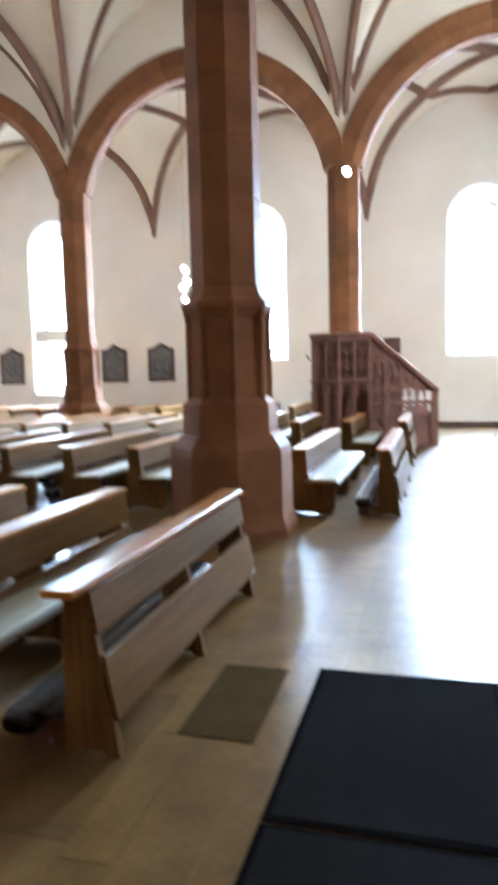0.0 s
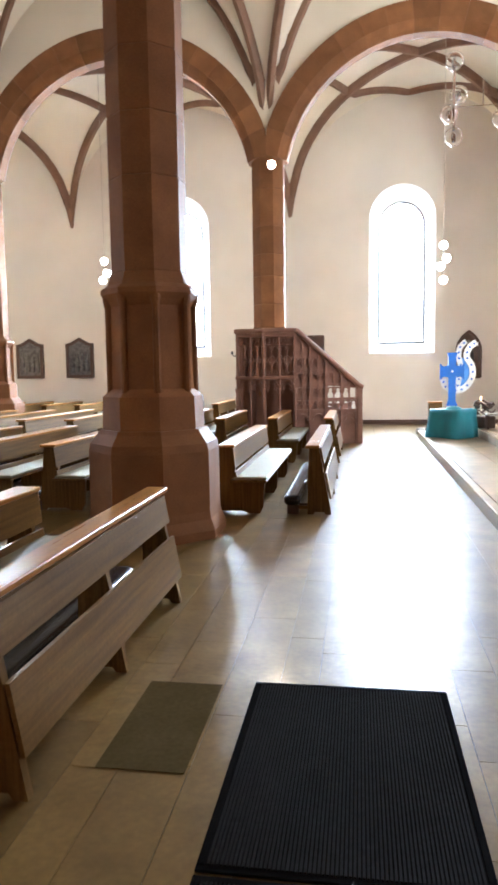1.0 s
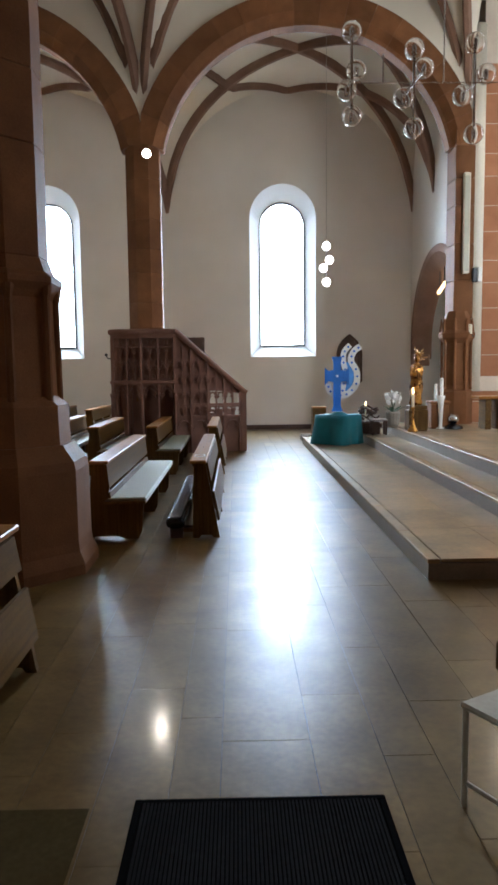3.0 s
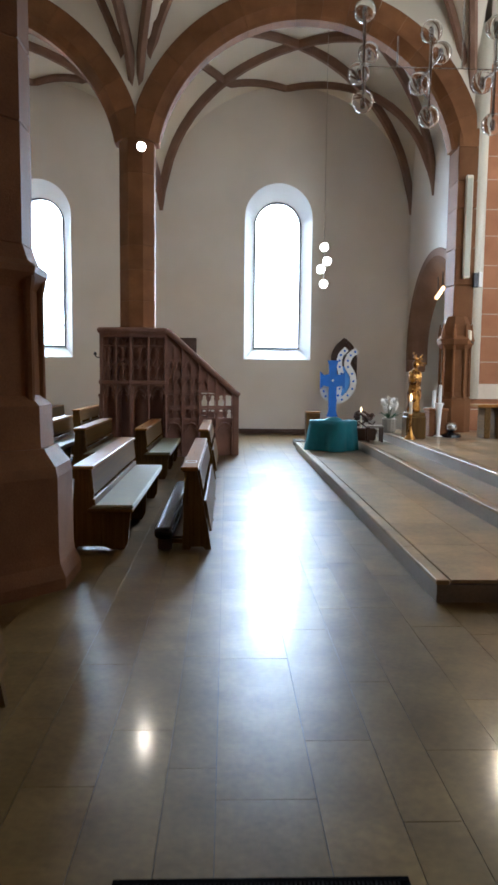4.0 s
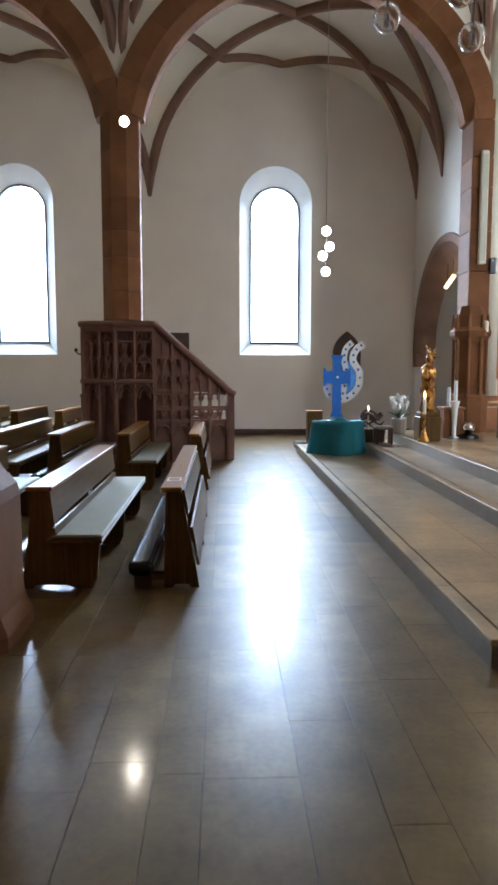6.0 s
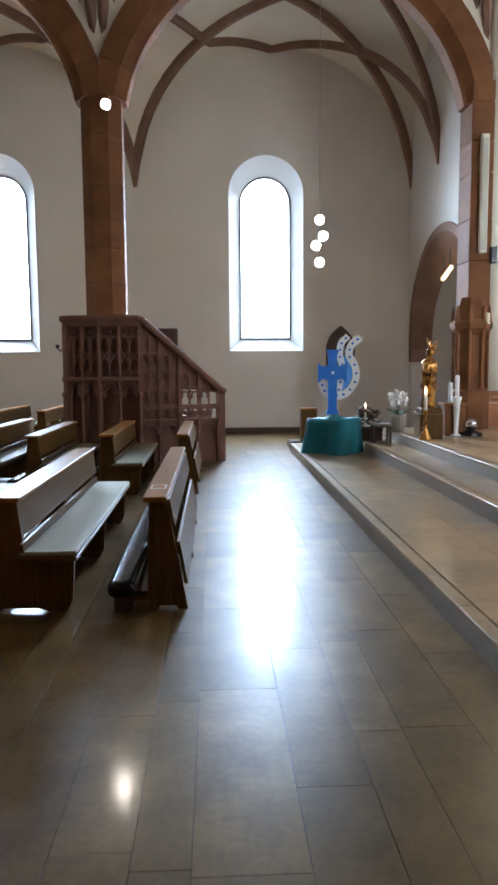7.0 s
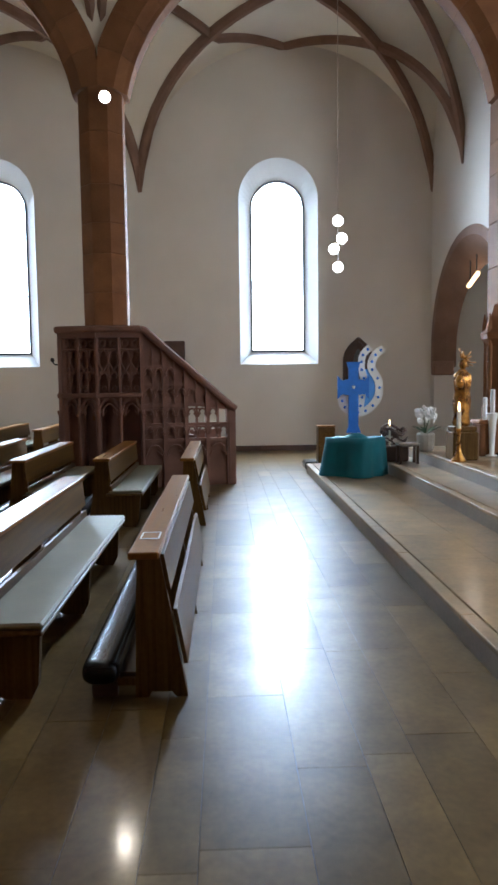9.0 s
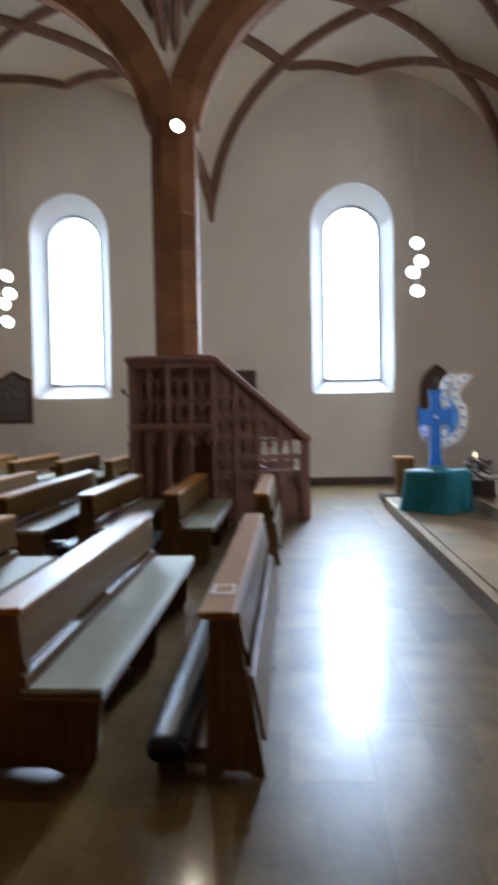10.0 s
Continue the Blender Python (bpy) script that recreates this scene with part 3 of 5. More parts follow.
def rail(length):
    """Kneeling desk in front of the first row."""
    e = thing("kneeling_bench", "honey oak front desk of the pews with black kneeler", "pew", "pews", (0, 0, -50))
    bays = max(2, round(length / 1.5) + 1)
    for k in range(bays):
        y = 0.15 + (length - 0.35) * k / (bays - 1)
        bm = B()
        prism(bm, [(-0.1, 0.0), (-0.03, 0.0), (-0.01, 0.03), (0.1, 0.03), (0.12, 0.0), (0.185, 0.0), (0.043, 0.8), (-0.075, 0.8), (-0.09, 0.5)], "y", y, y + 0.05)
        part("end_panel", bm, M_WOODEND, e)
    bm = B()
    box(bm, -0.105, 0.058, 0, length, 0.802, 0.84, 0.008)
    part("ledge", bm, M_WOODLIT, e, "varnished oak book ledge in a lit tone")
    for z0, z1, out in ((0.6, 0.797, 0.0), (0.19, 0.495, 0.012)):
        x0, x1 = 0.188 + out - 0.175 * z0, 0.188 + out - 0.175 * z1
        bm = B()
        prism(bm, [(x0, z0), (x0 + 0.022, z0), (x1 + 0.022, z1), (x1, z1)], "y", 0.14, length - 0.14)
        part("board", bm, M_WOOD, e)
    bm = B()
    box(bm, -0.32, -0.1, 0.2, length - 0.2, 0.095, 0.125)
    part("kneeler_board", bm, M_BROWN, e)
    part("kneeler", kneeler_pad(length - 0.1, -0.27), M_BLACK, e, "padded black kneeler", smooth=True)
    for k in range(bays):
        y = 0.16 + (length - 0.37) * k / (bays - 1)
        bm = B()
        box(bm, -0.34, -0.2, y, y + 0.05, 0, 0.126, 0.006)
        part("kneeler_foot", bm, M_BROWN, e)
        bm = B()
        box(bm, -0.2, -0.1, y + 0.01, y + 0.04, 0.06, 0.1)
        part("kneeler_arm", bm, M_WOODEND, e)
    return e


def pew(length):
    """Bench with slatted back, pale seat pad, book ledge and a black kneeler behind."""
    e = thing("pew", "honey oak church pew with a greige seat pad", "pew", "pews", (0, 0, -50))
    bays = max(2, round(length / 1.5) + 1)
    for k in range(bays):
        y = 0.1 + (length - 0.25) * k / (bays - 1)
        bm = B()
        prism(bm, [(-0.17, 0.0), (-0.07, 0.0), (-0.05, 0.03), (0.2, 0.03), (0.27, 0.0), (0.4, 0.0), (0.44, 0.08), (0.46, 0.4), (0.12, 0.4), (0.075, 0.83), (-0.07, 0.83), (-0.1, 0.45)], "y", y, y + 0.05)
        part("end_panel", bm, M_WOODEND, e)
    bm = B()
    box(bm, 0.06, 0.5, 0.0, length, 0.4, 0.432, 0.008)
    part("seat", bm, M_WOOD, e)
    bm = B()
    box(bm, 0.1, 0.5, 0.005, length - 0.005, 0.434, 0.472, 0.014)
    part("seat_pad", bm, M_CUSHION, e, "greige fabric seat pad")
    bm = B()
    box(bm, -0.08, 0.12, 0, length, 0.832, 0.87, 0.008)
    part("ledge", bm, M_WOODLIT, e, "varnished oak book ledge in a lit tone")
    for z0, z1, x0, x1 in ((0.58, 0.83, 0.102, 0.078), (0.47, 0.53, 0.115, 0.108)):
        bm = B()
        prism(bm, [(x0, z0), (x0 + 0.025, z0), (x1 + 0.025, z1), (x1, z1)], "y", 0.01, length - 0.01)
        part("back_board", bm, M_WOOD, e)
    part("kneeler", kneeler_pad(length, -0.26), M_BLACK, e, "padded black kneeler", smooth=True)
    for k in range(bays):
        y = 0.1 + (length - 0.25) * k / (bays - 1)
        bm = B()
        box(bm, -0.34, -0.12, y, y + 0.04, 0.0, 0.126)
        part("kneeler_foot", bm, M_BROWN, e)
    return e


def rows(proto, x, y, n, step=0.98):
    for k in range(n):
        copy_thing(proto, pose(x - step * k, y, 0) @ LOW_PEW)


def drop_thing(ob):
    for o in (*ob.children_recursive, ob):
        bpy.data.objects.remove(o)


LOW_PEW = Matrix.Diagonal((1, 1, 0.965, 1))
r1, r2, r3 = rail(3.12), rail(2.5), rail(2.79)
copy_thing(r1, pose(-0.56, 4.44, 0))
copy_thing(r2, pose(-0.58, 9.08, 0))
copy_thing(r3, pose(-1.55, -1.3, 0))
p1, p2, p3, p4 = pew(3.1), pew(2.65), pew(2.7), pew(3.6)
copy_thing(p1, pose(-1.63, 4.5, 0) @ LOW_PEW)
rows(p1, -2.9, 4.5, 14)
rows(p2, -1.64, 9.15, 2)
rows(p4, -3.56, 9.0, 13)
rows(p3, -2.62, -1.25, 14)
rows(p3, -3.9, 14.9, 13)
for ob in (r1, r2, r3, p1, p2, p3, p4):
    drop_thing(ob)

# ---- pulpit ----
def wall_box(bm, p, q, s0, s1, out0, out1, z0, z1, bev=0.0):
    """A box along the line p-q: s is the distance along it, out the distance in front of it."""
    d = Vector((q[0] - p[0], q[1] - p[1], 0)).normalized()
    m = Matrix(((d.x, d.y, 0, p[0]), (d.y, -d.x, 0, p[1]), (0, 0, 1, 0), (0, 0, 0, 1)))
    return box(bm, s0, s1, out0, out1, z0, z1, bev, m)


def along(p, q, s, out, z):
    d = Vector((q[0] - p[0], q[1] - p[1], 0)).normalized()
    return (p[0] + d.x * s + d.y * out, p[1] + d.y * s - d.x * out, z)


def pointed(bm, p, q, s0, s1, z, rise, w=0.026, out=0.03):
    """A pointed tracery arch with cusps between two bars."""
    n, h = 7, (s1 - s0) / 2
    for side in (-1, 1):
        pts = []
        for i in range(n + 1):
            t = i / n
            pts.append(along(p, q, (s0 + s1) / 2 + side * h * (1 - t ** 1.7), out, z + rise * math.sin(t * math.pi / 2)))
        sweep(bm, pts, [(-w / 2, -0.035), (w / 2, -0.035), (w / 2, 0.035), (-w / 2, 0.035)], up=(0, 1, 0.01))
        c = along(p, q, (s0 + s1) / 2 + side * h * 0.45, out, z + rise * 0.2)
        pts = [along(p, q, (s0 + s1) / 2 + side * h * (0.95 - 0.55 * t), out, z + rise * (0.05 + 0.42 * t)) for t in (0, 0.5, 1)]
        sweep(bm, pts, [(-w / 3, -0.025), (w / 3, -0.025), (w / 3, 0.025), (-w / 3, 0.025)], up=(0, 1, 0.01))


pul = thing("pulpit", "carved brown sandstone pulpit with tracery and stair", "pulpit")
P0, P1, P2, P3, P4 = (-2.82, 13.1), (-2.8, 12.48), (-2.2, 12.36), (-1.5, 12.44), (-0.05, 12.78)


def ring_of(bm, p, q, s, z, r, w):
    """A small round of tracery."""
    pts = [along(p, q, s + r * math.cos(2 * math.pi * k / 12), 0.0, z + r * math.sin(2 * math.pi * k / 12)) for k in range(13)]
    sweep(bm, pts, [(-w, -0.03), (w, -0.03), (w, 0.03), (-w, 0.03)], up=(0, 1, 0.01))


def strut(bm, p, q, s0, z0, s1, z1, w=0.012):
    sweep(bm, [along(p, q, s0, 0.0, z0), along(p, q, s1, 0.0, z1)], [(-w, -0.035), (w, -0.035), (w, 0.035), (-w, 0.035)], up=(0, 1, 0.01))


def pulpit_facet(p, q, lights):
    L = math.hypot(q[0] - p[0], q[1] - p[1])
    bm = B()
    wall_box(bm, p, q, 0, L, -0.13, -0.08, 1.58, 2.56)
    wall_box(bm, p, q, 0, L, -0.36, -0.31, 0.0, 1.58)
    part("backing_panel", bm, M_PULPIT, pul)
    for z0, z1, o in ((1.5, 1.58, 0.085), (2.46, 2.56, 0.06), (0.0, 0.16, 0.07), (2.27, 2.3, 0.04)):
        bm = B()
        wall_box(bm, p, q, -0.01, L + 0.01, -0.09, o, z0, z1, 0.012)
        part("string_course", bm, M_PULPIT, pul)
    for k in range(lights + 1):
        s = L * k / lights
        bm = B()
        wall_box(bm, p, q, s - 0.024, s + 0.024, -0.09, 0.06, 0.16, 2.47, 0.01)
        part("mullion", bm, M_PULPIT, pul)
        bm = B()
        c = along(p, q, s, 0.05, 0)
        lathe(bm, [(0.05, 0.16), (0.05, 0.26), (0.03, 0.32), (0.026, 1.2), (0.045, 1.26), (0.045, 1.3)], c, 8)
        part("colonnette", bm, M_PULPIT, pul)
    for k in range(lights):
        s0, s1 = L * k / lights + 0.02, L * (k + 1) / lights - 0.02
        sm = (s0 + s1) / 2
        bm = B()
        pointed(bm, p, q, s0, s1, 1.24, 0.26, 0.034, 0.02)
        pointed(bm, p, q, s0 + 0.05, s1 - 0.05, 1.2, 0.2, 0.022, 0.0)
        strut(bm, p, q, s0, 1.36, sm, 1.5)
        strut(bm, p, q, s1, 1.36, sm, 1.5)
        part("arch_tracery", bm, M_PULPIT, pul)
        bm = B()
        wall_box(bm, p, q, sm - 0.011, sm + 0.011, -0.06, 0.04, 1.58, 2.28)
        wall_box(bm, p, q, s0, s1, -0.06, 0.035, 1.9, 1.925)
        for a, b in ((s0, sm - 0.01), (sm + 0.01, s1)):
            pointed(bm, p, q, a, b, 1.78, 0.12, 0.02, 0.0)
            pointed(bm, p, q, a, b, 2.13, 0.13, 0.02, 0.0)
            strut(bm, p, q, a, 2.06, (a + b) / 2, 1.93)
            strut(bm, p, q, b, 2.06, (a + b) / 2, 1.93)
            ring_of(bm, p, q, (a + b) / 2, 2.38, 0.05, 0.011)
            ring_of(bm, p, q, (a + b) / 2, 1.65, 0.04, 0.009)
        part("tracery", bm, M_PULPIT, pul)


pulpit_facet(P0, P1, 2)
pulpit_facet(P1, P2, 2)
pulpit_facet(P2, P3, 2)
# stair flank
L4 = math.hypot(P4[0] - P3[0], P4[1] - P3[1])


def slope(s):
    """Height of the sloping coping above the stair flank."""
    return 2.6 if s < 0.04 else 2.6 + (1.3 - 2.6) * (s - 0.04) / (L4 - 0.04)


def flank_plate(bm, s0, s1, z0, out0=-0.05, out1=0.0, top=-0.04, z_to=None):
    pts = [(s0, z0), (s1, z0), (s1, min(z_to or 9, slope(s1) + top)), (s0, min(z_to or 9, slope(s0) + top))]
    lo = [bm.verts.new(along(P3, P4, s, out0, z)) for s, z in pts]
    hi = [bm.verts.new(along(P3, P4, s, out1, z)) for s, z in pts]
    bm.faces.new(lo)
    bm.faces.new(hi[::-1])
    for i in range(4):
        bm.faces.new((lo[i], lo[(i + 1) % 4], hi[(i + 1) % 4], hi[i]))


for s0, s1, z0, zt in ((0, 0.74, 0, None), (0.74, L4, 0, 0.78), (0.74, L4, 1.36, None)):
    bm = B()
    flank_plate(bm, s0, s1, z0, z_to=zt)
    part("flank_panel", bm, M_PULPIT, pul)
posts = [0.0, 0.36, 0.72, 1.08, L4 - 0.05]
for s in posts:
    bm = B()
    flank_plate(bm, s - 0.03, s + 0.03, 0.0, -0.06, 0.06)
    part("mullion", bm, M_PULPIT, pul)
for s0, s1 in zip(posts, posts[1:]):
    bm = B()
    for z in (0.78, 1.04, 1.36, 1.7, 2.0):
        if z + 0.1 < slope(s1):
            wall_box(bm, P3, P4, s0, s1, -0.04, 0.045, z - 0.025, z + 0.025)
    for h in (0, 1):
        a, b = s0 + (s1 - s0) * h / 2, s0 + (s1 - s0) * (h + 1) / 2
        wall_box(bm, P3, P4, b - 0.014, b + 0.014, -0.04, 0.04, 0.78, min(slope(b) - 0.05, 2.3))
        for z in (0.86, 1.16, 1.5, 1.84):
            if z + 0.25 < slope(b):
                pointed(bm, P3, P4, a + 0.02, b - 0.012, z, 0.14, 0.03)
                wall_box(bm, P3, P4, a, b, -0.03, 0.03, z + 0.12, z + 0.15)
    pointed(bm, P3, P4, s0 + 0.03, s1 - 0.03, 0.5, 0.2)
    part("tracery", bm, M_PULPIT, pul)
bm = B()
wall_box(bm, P3, P4, L4 - 0.06, L4 + 0.07, -0.09, 0.07, 0, 1.3, 0.015)
part("newel_post", bm, M_PULPIT, pul)
SEC = [(-0.1, -0.05), (0.1, -0.05), (0.12, -0.01), (0.12, 0.03), (0.08, 0.06), (-0.08, 0.06), (-0.12, 0.03), (-0.12, -0.01)]
bm = B()
sweep(bm, [(*P0, 2.6), (P1[0] - 0.0, P1[1], 2.6), (*P2, 2.6), (*P3, 2.6)], SEC)
part("coping", bm, M_PULPIT, pul, "moulded stone pulpit coping")
bm = B()
sweep(bm, [(*P3, 2.6), along(P3, P4, 0.06, 0, 2.58), along(P3, P4, L4 - 0.02, 0, 1.34), along(P3, P4, L4 + 0.07, 0, 1.28)], SEC)
part("stair_coping", bm, M_PULPIT, pul, "sloping moulded stone stair coping")
bm = B()
prism(bm, [P0, P1, P2, P3, (-1.5, 13.1)], "z", 1.44, 1.54)
part("platform", bm, M_PULPIT, pul)
for k in range(7):
    s = 0.08 + k * (L4 - 0.15) / 7
    bm = B()
    wall_box(bm, P3, P4, s, s + 0.22, -0.75, -0.06, 0.0, 1.45 - 0.2 * k)
    part("stair_step", bm, M_PULPIT, pul)
bm = B()
wall_box(bm, P3, P4, 0.0, L4, -0.82, -0.76, 0.0, 0.9)
part("rear_panel", bm, M_PULPIT, pul)


# ---- lamps ----
def pendant(x, y, z, top):
    """Cluster of four lit opal globes on a hanging rod."""
    e = thing("pendant_lamp", "hanging lamp with four lit white glass globes", "lamp", "pendant lamps", (x, y, z))
    bm = B()
    lathe(bm, [(0.012, 0.0), (0.012, 0.9), (0.005, 0.92), (0.005, top - z)], (0, 0, 0), 8)
    part("rod", bm, M_CHROME, e, "thin chrome rod")
    bm = B()
    sweep(bm, [(-0.06, 0.0, 0.3), (0.06, 0.0, 0.5)], ring_section(0.01, 6))
    part("cross_arm", bm, M_CHROME, e)
    for c in ((0, 0, 0), (-0.065, 0.02, 0.31), (0.065, -0.02, 0.48), (0, 0, 0.78)):
        bm = B()
        ball(bm, c, 0.092, 20)
        part("globe", bm, M_GLOBE, e, "lit opal glass globe", smooth=True)


pendant(1.84, 13.15, 3.69, 9.05)
pendant(-6.42, 13.75, 3.74, 9.95)
pendant(-5.1, 13.2, 3.37, 9.05)
pendant(-12.9, 14.1, 3.62, 9.95)

ch = thing("chandelier", "chrome bar chandelier with clusters of clear glass globes", "chandelier")
bm = B()
box(bm, 0.84, 2.4, 3.696, 3.704, 4.216, 4.224, 0.002)
part("bar", bm, M_CHROME, ch)
for x, top in ((1.13, 4.46), (1.66, 9.1)):
    bm = B()
    lathe(bm, [(0.007, 4.22), (0.007, top)], (x, 3.7, 0), 6)
    part("cable", bm, M_CHROME, ch)
for x, z0, ax, lo, hi, top in ((0.855, 3.945, 0.06, 0.17, 0.43, 0.7), (1.4, 3.84, 0.118, 0.21, 0.55, 0.66), (1.93, 3.79, 0.14, 0.28, 0.55, 0.76)):
    bm = B()
    lathe(bm, [(0.013, z0 + 0.06), (0.013, z0 + top - 0.05)], (x, 3.7, 0), 8)
    part("stem", bm, M_CHROME, ch)
    bm = B()
    sweep(bm, [(x - ax * 0.9, 3.6, z0 + lo + 0.03), (x + ax * 0.9, 3.8, z0 + hi - 0.03)], ring_section(0.011, 8))
    part("cross_arm", bm, M_CHROME, ch)
    for c in ((x, 3.7, z0), (x - ax, 3.58, z0 + lo), (x + ax, 3.82, z0 + hi), (x, 3.7, z0 + top)):
        bm = B()
        ball(bm, c, 0.088, 24)
        ball(bm, c, 0.084, 24)
        me = bpy.data.meshes.new("globe")
        bm.faces.ensure_lookup_table()
        half = len(bm.faces) // 2
        bmesh.ops.reverse_faces(bm, faces=bm.faces[half:])
        for f in bm.faces:
            f.smooth = True
        bm.to_mesh(me)
        bm.free()
        me.materials.append(M_BALL)
        g = new("globe", me)
        g.parent = ch
        g["label"] = "clear glass globe"
        bm = B()
        lathe(bm, [(0.018, -0.05), (0.022, -0.02), (0.022, 0.02), (0.012, 0.04)], c, 10)
        part("lamp_holder", bm, M_CHROME, g)

def spotlight(at, aim, watts, size, label):
    """Black lamp housing with a glowing lens and its beam."""
    sp = thing("spotlight", label, "spotlight", "spotlights", at)
    m = look(at, aim)
    sp.matrix_world = m
    bm = B()
    bmesh.ops.create_cone(bm, cap_ends=True, segments=20, radius1=0.1, radius2=0.07, depth=0.2, matrix=Matrix.Translation((0, 0, 0.11)))
    part("housing", bm, M_IRON, sp)
    bm = B()
    bmesh.ops.create_cone(bm, cap_ends=True, segments=20, radius1=0.085, radius2=0.085, depth=0.012, matrix=Matrix.Translation((0, 0, 0.004)))
    part("lens", bm, M_SPOTGLOW, sp, "glowing warm lens")
    bm = B()
    box(bm, -0.02, 0.02, -0.02, 0.02, 0.2, 0.34)
    part("bracket", bm, M_IRON, sp)
    data = bpy.data.lights.new("spot_beam", "SPOT")
    data.energy, data.color, data.spot_size, data.spot_blend, data.shadow_soft_size = watts, (1.0, 0.8, 0.55), radians(size), 0.6, 0.06
    new("spot_beam", data).matrix_world = m @ Matrix.Translation((0, 0, -0.05))


spotlight((-2.0, 12.62, 6.31), (0.2, -1.0, 1.2), SPOT_WATTS, 70, "small black spotlight glowing warm on the pier")
spotlight((6.2, 12.72, 7.2), (2.4, 1.6, 0.0), ALTAR_WATTS, 42, "small black spotlight on the chancel wall over the steps")

lampd = thing("wall_lamp", "slanting warm tube lamp glowing under the chapel arch", "lamp", "", (5.36, 16.4, 3.92))
bm = B()
sweep(bm, [(0, 0.34, -0.11), (0, 0.3, -0.1), (0, -0.3, 0.1), (0, -0.34, 0.11)], ring_section(0.05, 10), scales=[0.5, 1, 1, 0.5])
part("shade", bm, M_WARMGLOW, lampd, "glowing warm glass shade", smooth=True)
for y in (-0.2, 0.2):
    bm = B()
    box(bm, -0.012, 0.012, y - 0.012, y + 0.012, 0.0, 0.75)
    part("bracket", bm, M_IRON, lampd)
data = bpy.data.lights.new("chapel_lamp", "POINT")
data.energy, data.color, data.shadow_soft_size = 9, (1.0, 0.8, 0.58), 0.12
new("chapel_lamp", data).location = (5.5, 16.4, 3.7)


# ---- wall pictures ----
def station(x):
    e = thing("relief_picture", "dark relief picture in a gabled brown wooden frame", "picture", "stations along the wall", (x, WALL_N, 1.56))
    w, h = 0.47, 1.12
    out = [(-w, 0), (w, 0), (w, h), (0.3, h + 0.03), (0.0, h + 0.2), (-0.3, h + 0.03), (-w, h)]
    bm = B()
    prism(bm, [(a * 0.84, b * 0.86 + 0.09) for a, b in out], "y", -0.05, 0.002)
    part("relief", bm, M_PICTURE, e, "dark weathered relief picture")
    bm = B()
    inn = [(a * 0.8, b * 0.84 + 0.1) for a, b in out]
    for i in range(len(out)):
        j = (i + 1) % len(out)
        for y0, y1 in ((-0.09, -0.09),):
            vs = [bm.verts.new((p[0], y, p[1])) for p, y in ((out[i], -0.09), (out[j], -0.09), (inn[j], -0.09), (inn[i], -0.09))]
            bm.faces.new(vs)
            bm.faces.new([bm.verts.new((p[0], y, p[1])) for p, y in ((out[i], -0.09), (out[j], -0.09), (out[j], 0.0), (out[i], 0.0))])
            bm.faces.new([bm.verts.new((p[0], y, p[1])) for p, y in ((inn[i], -0.09), (inn[j], -0.09), (inn[j], -0.04), (inn[i], -0.04))])
    part("frame", bm, M_BROWN, e)
    rnd = random.Random(int(x * 10))
    for k in range(4):
        bm = B()
        cx = -0.25 + 0.17 * k
        lathe(bm, [(0.05, 0.0), (0.075, 0.15), (0.055, 0.42 + rnd.uniform(0, 0.15)), (0.01, 0.6 + rnd.uniform(0, 0.12))], (cx, -0.05, 0.2), 8)
        part("carved_form", bm, M_PICTURE, e)


for x in (-10.88, -9.14, -7.2, -14.95):
    station(x)

# pointed niche picture
e = thing("niche_picture", "picture in a pointed dark brown wooden frame", "picture", "", (3.22, WALL_N, 1.38))
ol = [(-0.37, 0), (0.37, 0), (0.37, 0.92), (0.32, 1.1), (0.2, 1.28), (0.0, 1.45), (-0.2, 1.28), (-0.32, 1.1), (-0.37, 0.92)]
bm = B()
prism(bm, ol, "y", -0.03, 0.002)
part("back", bm, M_BROWN, e)
bm = B()
for i in range(len(ol)):
    a, b = ol[i], ol[(i + 1) % len(ol)]
    sweep(bm, [(a[0] * 0.93, -0.05, a[1] * 0.95 + 0.03), (b[0] * 0.93, -0.05, b[1] * 0.95 + 0.03)], [(-0.04, -0.04), (0.04, -0.04), (0.04, 0.04), (-0.04, 0.04)], up=(0, 1, 0))
part("frame", bm, M_BROWN, e, "dark brown moulded frame")
bm = B()
lathe(bm, [(0.12, 0.12), (0.17, 0.5), (0.12, 0.85), (0.1, 1.0), (0.02, 1.15)], (0, -0.05, 0), 10)
part("carved_panel", bm, M_PICTURE, e)

# dark wooden box on the wall behind the pulpit stair
e = thing("wall_cupboard", "small dark wooden box fixed on the wall", "cupboard", "", (-1.37, WALL_N, 2.28))
bm = B()
box(bm, -0.25, 0.25, -0.22, 0.0, 0, 0.49, 0.01)
part("body", bm, M_BROWN, e)
bm = B()
box(bm, -0.21, 0.21, -0.235, -0.221, 0.04, 0.45, 0.005)
part("door", bm, M_BROWN, e)

